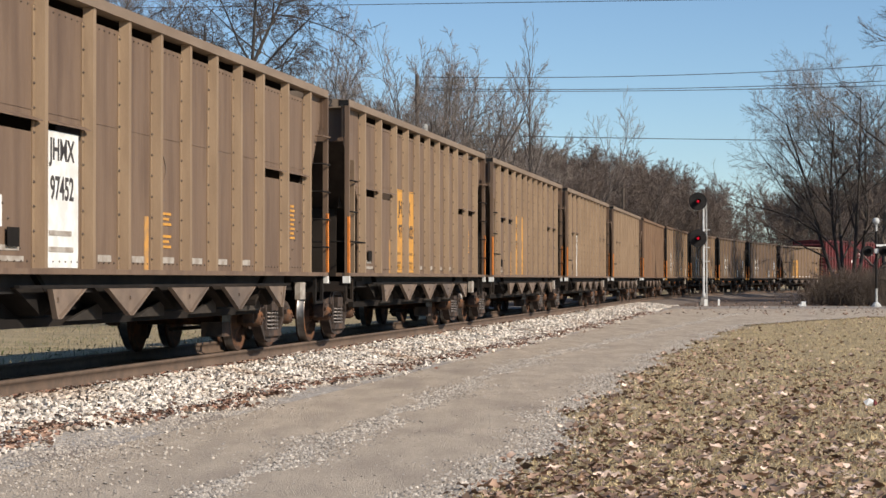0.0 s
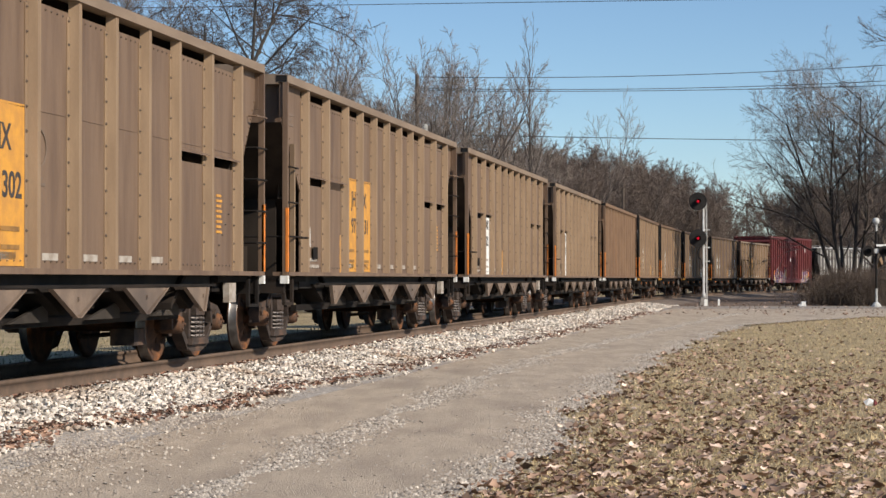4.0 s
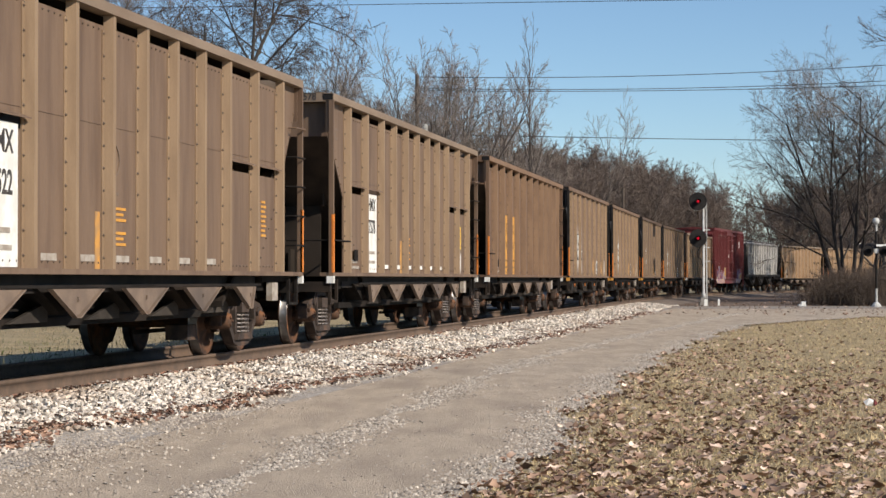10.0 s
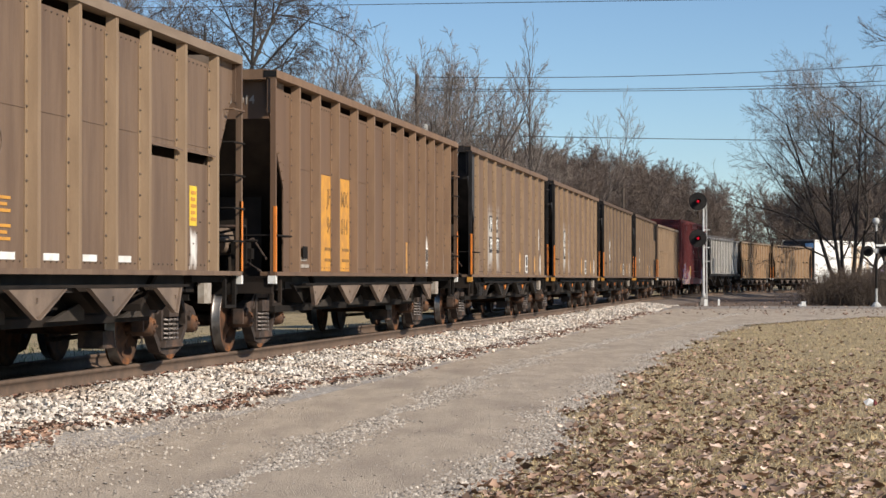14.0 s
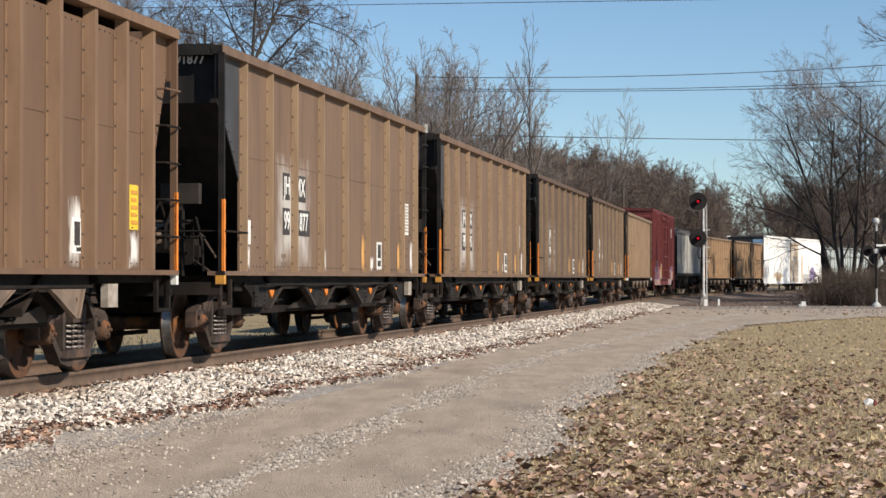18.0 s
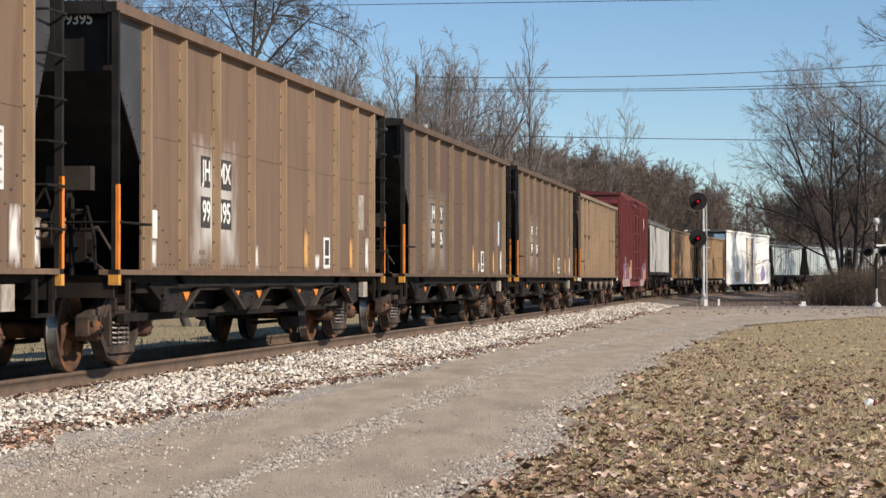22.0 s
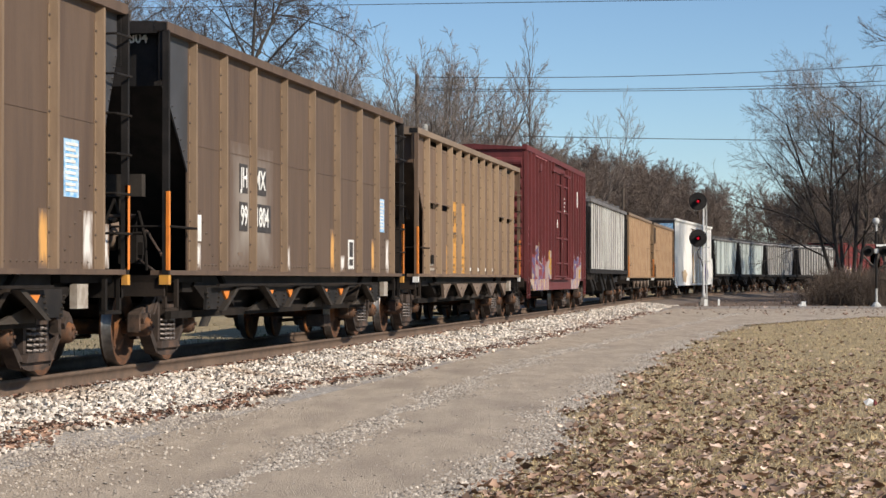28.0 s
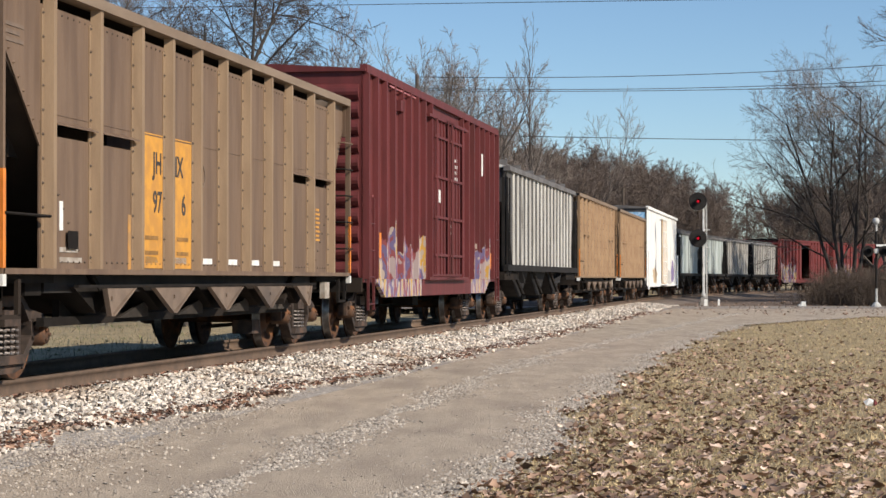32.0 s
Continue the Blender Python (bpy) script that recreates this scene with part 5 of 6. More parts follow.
def ribbon(name, rows, material, z=0.0):
    """A sheet between two edges given as (left x, right x, y) rows, cut fine across."""
    v, f, n = [], [], 9
    for x0, x1, y in rows:
        for i in range(n):
            u = i / (n - 1)
            v.append((x0 + (x1 - x0) * u, y, z))
    for j in range(len(rows) - 1):
        for i in range(n - 1):
            k = j * n + i
            f.append((k, k + 1, k + 1 + n, k + n))
    return fast_mesh(name, np.array(v), np.array(f), material)


def road_edges(y):
    """Left and right edge of the gravel road beside the line."""
    left = np.interp(y, (-40, 4, 16.8, 25, 35, 48.5, 70, 98), (-14.0, -6.0, -3.45, -1.5, 0.2, 2.9, 6.4, 10.9))
    right = np.interp(y, (4, 13.2, 16.8, 25, 40.8, 55, 63.4, 75.5, 98), (-1.3, 0.3, 0.79, 1.84, 4.5, 7.3, 9.2, 15.0, 60.0))
    return left - 0.35 + 0.1 * np.sin(y * 1.1), right + 0.12 * np.sin(y * 0.8) + 0.08 * np.sin(y * 2.3)


single("road", ribbon("road", [(*road_edges(y), y) for y in np.arange(-40, 98, 0.5)], M_ROAD, 0.02), M_ROAD, "packed pale gravel road beside the railway", "road", kind="structure")
single("road", ribbon("cross_road", [(-60 + y * 0.1, 200, y) for y in (96.0, 98.0, 100.0, 102.0, 104.0)], M_ASPHALT, 0.028), M_ASPHALT, "worn grey asphalt road that crosses the railway", "road", kind="structure")


_rows = []
for _yy in np.arange(104.0, 200.0, 4.0):
    _cx = np.interp(_yy, LINE_Y[:2000], LINE_X[:2000])
    _rows.append((_cx - 9, _cx + 26, _yy))
single("verge", ribbon("verge", _rows, M_MULCH, 0.004), M_MULCH, "bare brown earth and leaf mould beyond the crossing", "ground", kind="structure")


def sweep(profile, s0, s1, step):
    """Profile (side, z) pairs carried along the line."""
    v, f, n = [], [], len(profile)
    ss = np.arange(s0, s1 + 0.01, step)
    for s in ss:
        for side, z in profile:
            x, y, _ = on_track(s, side)
            v.append((x, y, z))
    for j in range(len(ss) - 1):
        for i in range(n - 1):
            k = j * n + i
            f.append((k, k + 1, k + 1 + n, k + n))
    return np.array(v), np.array(f)


_v, _f = sweep([(0.80, 0.17), (1.3, 0.17), (1.75, 0.13), (2.4, 0.03), (3.6, 0.014), (3.9, -0.03)], -100, 106, 1.0)
single("ballast", fast_mesh("ballast", _v, _f, M_BALLAST), M_BALLAST, "pale crushed limestone ballast beside the rails", "ballast", kind="structure")
# shade-coloured bed, as wide as the train's shadow reaches
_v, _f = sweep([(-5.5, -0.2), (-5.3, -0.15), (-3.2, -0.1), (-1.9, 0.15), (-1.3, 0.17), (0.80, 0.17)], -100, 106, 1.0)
single("ballast", fast_mesh("ballast", _v, _f, M_SHADEBED), M_SHADEBED, "track bed between and behind the rails, darkened for the train's shade", "ballast", kind="structure")
_v, _f = sweep([(-4.2, -0.3), (-3.2, -0.1), (-1.9, 0.15), (-1.3, 0.17), (1.3, 0.17), (1.75, 0.12), (2.6, 0.0)], 106, 330, 1.0)
single("ballast", fast_mesh("ballast", _v, _f, M_DIRTYBED), M_DIRTYBED, "dirty old ballast bed beyond the crossing", "ballast", kind="structure")
RAIL_PROFILE = [(-0.069, 0.0), (0.069, 0.0), (0.069, 0.012), (0.012, 0.03), (0.010, 0.125), (0.037, 0.138), (0.037, 0.168), (0.028, 0.175), (-0.028, 0.175), (-0.037, 0.168), (-0.037, 0.138), (-0.010, 0.125), (-0.012, 0.03), (-0.069, 0.012)]
for _side in (-0.755, 0.755):
    _p = [(_side + a, RAIL_Z - 0.175 + b) for a, b in RAIL_PROFILE]
    _v, _f = sweep(_p + [_p[0]], -100, 330, 1.0)
    single("rail", fast_mesh("rail", _v, _f[:, ::-1], M_RUST), M_RUST, "rust-brown steel rail with a worn head", "rail", "running rails", "structure")


# ---- loose stones, leaves and grass ----
_r = np.random.RandomState(11)


def scatter_pieces(name, centres, sizes, template, faces, material, flat=1.0, tilt=3.14, squash=0.35):
    """One joined mesh of many small pieces: a template turned, stretched and moved to each centre."""
    n = len(centres)
    a = _r.uniform(0, 2 * np.pi, n)
    b = _r.uniform(-tilt, tilt, n)
    ca, sa, cb, sb = np.cos(a), np.sin(a), np.cos(b), np.sin(b)
    t = np.asarray(template)[None] * (1 + squash * _r.uniform(-1, 1, (n, len(template), 3))) * sizes[:, None, None]
    x, y, z = t[..., 0], t[..., 1], t[..., 2] * flat
    y, z = y * cb[:, None] - z * sb[:, None], y * sb[:, None] + z * cb[:, None]
    x, y = x * ca[:, None] - y * sa[:, None], x * sa[:, None] + y * ca[:, None]
    v = np.stack([x, y, z], -1) + centres[:, None, :]
    f = (np.asarray(faces)[None] + (np.arange(n) * len(template))[:, None, None]).reshape(-1, len(faces[0]))
    return fast_mesh(name, v.reshape(-1, 3), f, material)


PEBBLE = [(1, 0, -0.1), (-1, 0, -0.1), (0, 1, -0.1), (0, -1, -0.1), (0.2, 0.15, 0.7)]
PEBBLE_F = [(0, 2, 4), (2, 1, 4), (1, 3, 4), (3, 0, 4)]
CHIP = [(-1, -0.8, -0.6), (1, -0.9, -0.6), (0.9, 0.8, -0.7), (-0.8, 1, -0.6), (-0.7, -0.5, 0.6), (0.6, -0.7, 0.7), (0.8, 0.6, 0.5), (-0.5, 0.7, 0.7)]
CHIP_F = [(4, 5, 6, 7), (0, 1, 5, 4), (1, 2, 6, 5), (2, 3, 7, 6), (3, 0, 4, 7)]


def along(s, side):
    """Places on the ground beside the straight line, as arrays."""
    return TRACK_X + s * math.sin(HEAD) + side * math.cos(HEAD), TRACK_Y + s * math.cos(HEAD) - side * math.sin(HEAD)


def bed_height(side):
    return np.interp(side, [-1.3, 1.3, 1.75, 2.4, 3.6], [0.17, 0.17, 0.13, 0.03, 0.014])


def foot(s_):
    """How far the ballast reaches beside the line."""
    return np.interp(s_, (15, 22, 31, 46, 70, 110), (2.35, 2.65, 2.85, 3.05, 3.1, 2.6)) + 0.10 * np.sin(s_ * 0.9) + 0.07 * np.sin(s_ * 2.3) + 0.04 * np.sin(s_ * 5.9)


for _n, _s0, _s1, _z0, _z1 in ((36000, 10, 42, 0.012, 0.034), (19000, 42, 108, 0.018, 0.040)):
    _ss = _s0 + (_s1 - _s0) * _r.uniform(0, 1, _n) ** (1.15 if _s0 < 20 else 1.5)
    _sd = 0.86 + (foot(_ss) - 0.86) * _r.uniform(0, 1, _n) ** 0.9 + np.abs(_r.normal(0, 0.12, _n)) * (_r.uniform(0, 1, _n) < 0.25)
    _X, _Y = along(_ss, _sd)
    _c3 = np.stack([_X, _Y, bed_height(_sd) + _r.uniform(-0.012, 0.03, _n)], -1)
    single("ballast_stones", scatter_pieces("ballast_stones", _c3, _z0 + (_z1 - _z0) * _r.uniform(0, 1, _n) ** 1.4, CHIP, CHIP_F, M_STONE, flat=0.75, squash=0.55), M_STONE, "loose pale limestone stones on the ballast shoulder", "stones", kind="stuff")

# loose gravel: windrow between the wheel tracks, fringe at the lawn, litter over the whole road
_n = 60000
_yy = 10 + 75 * _r.uniform(0, 1, _n) ** 1.9
_ed = np.array([road_edges(y) for y in _yy])
_pick = _r.uniform(0, 1, _n)
_mid = np.interp(_yy, (4, 14.4, 20.0, 25.0, 31.0, 37.8, 53.5, 90), (-2.4, -1.36, -0.6, 0.04, 0.8, 1.9, 5.2, 13.0)) + 0.06 * np.sin(_yy * 1.7)
_wide = 0.13 + 0.07 * np.sin(_yy * 0.8) + 0.05 * np.sin(_yy * 2.9)
_xx = np.where(_pick < 0.44, _mid + _r.normal(0, 1, _n) * _wide, np.where(_pick < 0.74, _ed[:, 1] + 0.05 - np.abs(_r.normal(0.0, 0.24, _n)), np.where(_pick < 0.76, _ed[:, 0] + np.abs(_r.normal(0.1, 0.35, _n)), np.where(_pick < 0.86, _ed[:, 0] + (_ed[:, 1] - _ed[:, 0]) * _r.uniform(0, 1, _n), _ed[:, 1] - 0.1 + _r.normal(0, 0.2, _n)))))
single("loose_gravel", scatter_pieces("loose_gravel", np.stack([_xx, _yy, 0.022 + 0 * _xx], -1), np.where((_pick > 0.76) & (_pick < 0.86), 0.6, 1.0) * (0.006 + 0.013 * _r.uniform(0, 1, _n) ** 2), PEBBLE, PEBBLE_F, M_GRAVEL, tilt=0.5, squash=0.5), M_GRAVEL, "loose grey gravel lying on the road", "gravel", kind="stuff")

# small gravel strewn over the strip between the ballast and the road
_n = 44000
_ss = 10 + 70 * _r.uniform(0, 1, _n) ** 3.0
_sd = foot(_ss) + np.abs(_r.normal(0, 1, _n)) * (0.12 + 0.65 * np.clip((25 - _ss) / 10, 0, 1)) - 0.1
_X, _Y = along(_ss, _sd)
single("loose_gravel", scatter_pieces("loose_gravel", np.stack([_X, _Y, 0.026 + 0 * _X], -1), 0.006 + 0.013 * _r.uniform(0, 1, _n) ** 2.5, PEBBLE, PEBBLE_F, M_FINES, tilt=0.5, squash=0.5), M_FINES, "small pale gravel at the foot of the ballast", "gravel", kind="stuff")

# fallen leaves on the lawn and along the foot of the ballast
LEAF = [(-1, 0, 0.35), (-0.2, -0.66, 0.22), (-0.1, 0.6, 0.38), (0.45, -0.52, 0.0), (0.5, 0.44, -0.12), (1.1, 0.05, 0.5)]
LEAF_F = [(0, 1, 2), (1, 3, 4), (1, 4, 2), (3, 5, 4)]


def lawn_places(n, power, y0=11.0, y1=90.0):
    y = y0 + (y1 - y0) * _r.uniform(0, 1, n) ** power
    e = np.array([road_edges(v)[1] for v in y])
    hi = 0.23 * y + 0.5
    u = _r.uniform(0, 1, n)
    x = e - 0.02 + np.abs(_r.normal(0, 0.1, n)) * np.sign(_r.uniform(-0.6, 1, n)) + (np.maximum(hi, e + 0.5) - e) * u
    return x, y


_x3, _y3 = lawn_places(21000, 1.9)
_keep = _r.uniform(0, 1, len(_x3)) < np.clip(1.15 - (_x3 - _y3 * 0.11) / 5.0 - np.maximum(_y3 - 20, 0) * 0.022 + 0.4 * np.sin(_x3 * 1.3 + _y3 * 0.5) * np.sin(_y3 * 1.1 - _x3 * 0.7), 0.10, 0.95)
_x3, _y3 = _x3[_keep], _y3[_keep]
_n = len(_x3)
single("fallen_leaves", scatter_pieces("fallen_leaves", np.stack([_x3, _y3, 0.015 + _r.uniform(0, 0.045, _n)], -1), 0.014 + 0.044 * _r.uniform(0, 1, _n) ** 2, LEAF, LEAF_F, M_LEAF, tilt=0.8), M_LEAF, "dry brown fallen leaves on the lawn", "leaves", kind="stuff")
_n = 9000
_ss = 11 + 75 * _r.uniform(0, 1, _n) ** 1.9
_clump = 0.5 + 0.5 * np.sin(_ss * 1.9 + 0.6) * np.sin(_ss * 0.73)
_low = _r.uniform(0, 1, _n) < 0.72
_sd = np.where(_low, foot(_ss) - 0.12 + _r.normal(0, 1, _n) * (0.05 + 0.16 * _clump), 0.93 + np.abs(_r.normal(0, 0.07, _n)))
_any = _r.uniform(0, 1, _n) < 0.06
_sd = np.where(_any, 0.95 + (foot(_ss) - 0.95) * _r.uniform(0, 1, _n), _sd)
_X, _Y = along(_ss, _sd)
single("fallen_leaves", scatter_pieces("fallen_leaves", np.stack([_X, _Y, np.maximum(bed_height(_sd), 0) + 0.035 + 0 * _X], -1), 0.014 + 0.03 * _r.uniform(0, 1, _n), LEAF, LEAF_F, M_FOOTLEAF, tilt=0.9), M_FOOTLEAF, "old red-brown leaves caught along the ballast foot", "leaves", kind="stuff")
BLADE = [(-0.06, 0, 0), (0.06, 0, 0), (0.05, 0.25, 0.6), (0.0, 0.6, 1.0)]
BLADE_F = [(0, 1, 2), (0, 2, 3)]
_x3, _y3 = lawn_places(80000, 1.9)
single("lawn_grass", scatter_pieces("lawn_grass", np.stack([_x3, _y3, 0 * _x3 - 0.005], -1), _r.uniform(0.022, 0.055, len(_x3)), BLADE, BLADE_F, M_GRASS, tilt=1.25), M_GRASS, "short dry winter grass", "grass", kind="stuff")
_n = 32000
_ss = 14 + 60 * _r.uniform(0, 1, _n) ** 1.5
_sd = -4.6 - 13.0 * _r.uniform(0, 1, _n) ** 1.4
_X, _Y = along(_ss, _sd)
single("trackside_weeds", scatter_pieces("trackside_weeds", np.stack([_X, _Y, np.interp(_sd, [-5.6, -5.3, -3.2], [-0.27, -0.15, -0.1])], -1), _r.uniform(0.03, 0.075, _n) * (1 + 1.2 * (_r.uniform(0, 1, _n) < 0.10)), BLADE, BLADE_F, M_WEED, tilt=1.1), M_WEED, "dry and green weeds behind the track", "grass", kind="stuff")

# sleepers under the rails
_bed = bpy.data.objects["ballast"]
_tie = Shape().box(-1.29, 1.29, -0.11, 0.11, -0.14, 0.015).mesh("sleeper", M_WOOD)
for _i in range(150):
    _X, _Y, _hd = on_track(8 + _i * 0.6)
    part("sleeper", _tie, M_WOOD, _bed, at=pose(_X, _Y, 0.150, 0, 0, -math.degrees(_hd)))

# a scrap of litter on the lawn
_lit = thing("litter_scrap", "crumpled white and red wrapper on the grass", "litter", at=pose(4.53, 22.5, 0.03, 0, 0, 25))
part("white_wrapper", Shape().add([(-0.07, -0.03, 0.0), (0.0, -0.05, 0.03), (0.05, 0.0, 0.05), (0.0, 0.05, 0.02), (-0.06, 0.04, 0.04), (-0.01, 0.0, 0.075), (0.02, -0.01, -0.015)],
     [(0, 1, 5), (1, 2, 5), (2, 3, 5), (3, 4, 5), (4, 0, 5), (1, 0, 6), (2, 1, 6), (3, 2, 6), (4, 3, 6), (0, 4, 6)]), M_WHITE, _lit)
part("red_wrapper", Shape().add([(0.03, -0.04, 0.0), (0.09, -0.02, 0.02), (0.10, 0.03, 0.0), (0.05, 0.05, 0.03), (0.07, 0.01, 0.06), (0.06, 0.0, -0.015)],
     [(0, 1, 4), (1, 2, 4), (2, 3, 4), (3, 0, 4), (1, 0, 5), (2, 1, 5), (3, 2, 5), (0, 3, 5)]), M_BOXRED2, _lit)

# twigs and leaves blown over the crossing
_n = 700
_y3 = _r.uniform(78, 128, _n)
_x3 = _r.uniform(0.09, 0.215, _n) * _y3
_d3 = track_side(_x3, _y3)
_ok = _d3 > 3.0
_x3, _y3, _n = _x3[_ok], _y3[_ok], int(_ok.sum())
single("fallen_leaves", scatter_pieces("fallen_leaves", np.stack([_x3, _y3, 0.04 + 0 * _x3], -1), _r.uniform(0.03, 0.075, _n), LEAF, LEAF_F, M_LEAF, tilt=0.5), M_LEAF, "brown leaves blown over the crossing", "leaves", kind="stuff")


# ---- trees: bare winter crowns ----
def grow_tree(seed, height, radius, levels, counts, lean=0.05, open_angle=0.7, stems=1, droop=0.0, start=0.25, shrink=0.6, twig=0.006, rise=0.0, up=0.10, spread_out=0.55):
    """Branches as (from, to, radii, level) of a bare tree."""
    rng = random.Random(seed)
    segs = []

    def limb(p, d, length, r, level):
        n = 5 if level == 0 else 4 if level == 1 else 3 if level == 2 else 2 if level < levels else 1
        pts = [p]
        for i in range(n):
            w = 0.08 + 0.05 * level
            d = (d + Vector((rng.gauss(0, w), rng.gauss(0, w), rng.gauss(0, w) + up - droop * level))).normalized()
            p = p + d * (length / n)
            pts.append(p)
        rs = [max(twig, r * (1 - 0.75 * i / n)) for i in range(n + 1)]
        for i in range(n):
            segs.append((pts[i], pts[i + 1], rs[i], rs[i + 1], level))
        if level >= levels:
            return
        k = counts[level]
        k = max(2, int(k + rng.uniform(-0.3, 0.3) * k))
        for i in range(k):
            u = (start if level == 0 else 0.15) + (1 - (start if level == 0 else 0.15)) * (i + rng.random()) / k
            j = min(n - 1, int(u * n))
            q = pts[j].lerp(pts[j + 1], u * n - j)
            axis = (pts[j + 1] - pts[j]).normalized()
            side = axis.orthogonal().normalized()
            side.rotate(Matrix.Rotation(rng.uniform(0, 6.283), 3, axis))
            a = open_angle * rng.uniform(0.7, 1.25)
            nd = (axis * math.cos(a) + side * math.sin(a) + Vector((0, 0, rise * min(1, level)))).normalized()
            nl = length * shrink * rng.uniform(0.7, 1.15) * (1.15 - 0.55 * u) * (1.25 if level + 1 == levels else 1.0)
            limb(q, nd, nl, max(twig, rs[j] * 0.55), level + 1)
        
    for i in range(stems):
        a = i * 6.283 / stems + rng.uniform(-0.4, 0.4)
        t = 0.0 if stems == 1 else rng.uniform(0.12, spread_out)
        d = Vector((math.cos(a) * t + rng.gauss(0, lean), math.sin(a) * t + rng.gauss(0, lean), 1)).normalized()
        limb(Vector((0.25 * math.cos(a), 0.25 * math.sin(a), 0)) if stems > 1 else Vector((0, 0, 0)), d, height * rng.uniform(0.8, 1.0), radius, 0)
    k = height / float(np.percentile([s[1].z for s in segs if s[4] == levels], 99.0))
    return [(p * k, q * k, a, b, l) for p, q, a, b, l in segs]


def limbs_mesh(name, segs, sides, material):
    """All limbs as tapered tubes in one mesh."""
    P = np.array([tuple(s[0]) for s in segs])
    Q = np.array([tuple(s[1]) for s in segs])
    r0 = np.array([s[2] for s in segs])[:, None]
    r1 = np.array([s[3] for s in segs])[:, None]
    D = Q - P
    D /= np.linalg.norm(D, axis=1, keepdims=True) + 1e-9
    ref = np.where(np.abs(D[:, 2:3]) > 0.9, np.array([[1.0, 0, 0]]), np.array([[0, 0, 1.0]]))
    U = np.cross(D, ref)
    U /= np.linalg.norm(U, axis=1, keepdims=True) + 1e-9
    W = np.cross(D, U)
    rings = []
    for c, r in ((P, r0), (Q, r1)):
        for i in range(sides):
            a = 2 * math.pi * i / sides
            rings.append(c + (U * math.cos(a) + W * math.sin(a)) * r)
    V = np.stack(rings, 1)
    n = len(segs)
    base = (np.arange(n) * 2 * sides)[:, None]
    faces = np.concatenate([base + np.array([[i, (i + 1) % sides, (i + 1) % sides + sides, i + sides]]) for i in range(sides)])
    return fast_mesh(name, V.reshape(-1, 3), faces, material)


def twigs_mesh(name, segs, material):
    """The last shoots, each drawn out to a point."""
    P = np.array([tuple(s[0]) for s in segs])
    Q = np.array([tuple(s[1]) for s in segs])
    r = np.array([s[2] for s in segs])[:, None]
    D = (Q - P) / (np.linalg.norm(Q - P, axis=1, keepdims=True) + 1e-9)
    ref = np.where(np.abs(D[:, 2:3]) > 0.9, np.array([[1.0, 0, 0]]), np.array([[0, 0, 1.0]]))
    U = np.cross(D, ref)
    U /= np.linalg.norm(U, axis=1, keepdims=True) + 1e-9
    W = np.cross(D, U)
    V = np.stack([P + U * r, P + (W * 0.87 - U * 0.5) * r, P - (W * 0.87 + U * 0.5) * r, Q], 1)
    k = (np.arange(len(segs)) * 4)[:, None]
    return fast_mesh(name, V.reshape(-1, 3), np.concatenate([k + np.array([f]) for f in ((0, 1, 3), (1, 2, 3), (2, 0, 3))]), material)


def tree(label, segs, bark, twigs, at, group="", cut=1):
    t = thing("tree", label, "tree", group, at=at)
    last = max(s[4] for s in segs)
    part("trunk", limbs_mesh("trunk", [s for s in segs if s[4] <= cut], 6, bark), bark, t)
    crown = part("crown", limbs_mesh("crown", [s for s in segs if cut < s[4] < last], 3, twigs), twigs, t, "bare branches of the crown")
    tagged(part("twig_growth", twigs_mesh("twig_growth", [s for s in segs if s[4] == last], twigs), twigs, crown, "fine bare shoots"), kind="stuff")
    return t


def image_place(x, dist):
    """A place on the ground at that distance, in the direction of picture column x."""
    return (x - 784) / 3750 * dist, dist


def plant(template, x, dist, size=1.0, turn=0.0, tall=1.0, z=-0.25):
    X, Y = image_place(x, dist)
    c = copy_thing(template, pose(X, Y, z, 0, 0, turn))
    c.scale = (size, size, size * tall)
    return c


# beside the crossing
tree("big bare tree with several dark stems", grow_tree(3, 15.8, 0.14, 4, (11, 8, 7, 7), 0.04, 0.72, 5, 0.025, 0.2, 0.56, 0.0065, 0.0, 0.09), M_DARKBARK, M_TWIG, pose(25.6, 134, -0.05, 0, 0, 20))
tree("tall pale bare tree", grow_tree(8, 20.5, 0.20, 4, (26, 12, 8, 7), 0.03, 0.65, 1, 0.0, 0.3, 0.5, 0.006), M_BARK, M_PALETWIG, pose(26.2, 118, -0.05))
# behind the train
_broad = tree("broad bare tree with dark twisting limbs behind the train", grow_tree(22, 15.5, 0.20, 4, (16, 10, 8, 7), 0.04, 0.8, 1, 0.0, 0.22, 0.54, 0.007), M_DARKBARK, M_TWIG, pose(*image_place(215, 84), -0.3))
plant(_broad, 60, 95, 1.0, 190)
_droop = tree("wide bare tree with drooping dark limbs behind the train", grow_tree(64, 14.0, 0.17, 4, (16, 11, 9, 9), 0.05, 1.05, 2, 0.085, 0.25, 0.45, 0.007), M_DARKBARK, M_DARKTWIG, pose(*image_place(345, 72), -0.3))
plant(_droop, 250, 80, 1.0, 200)
plant(_droop, 440, 92, 0.95, 75)
_slim = tree("slender bare tree with pale upright twigs", grow_tree(33, 13.2, 0.12, 4, (11, 8, 6, 6), 0.05, 0.58, 4, 0.0, 0.12, 0.5, 0.0072, 0.1, 0.07, 0.45), M_BARK, M_PALETWIG, pose(*image_place(712, 104), -0.3), "slender trees behind the train", 2)
_slim.scale = (1.05, 1.05, 1.1)
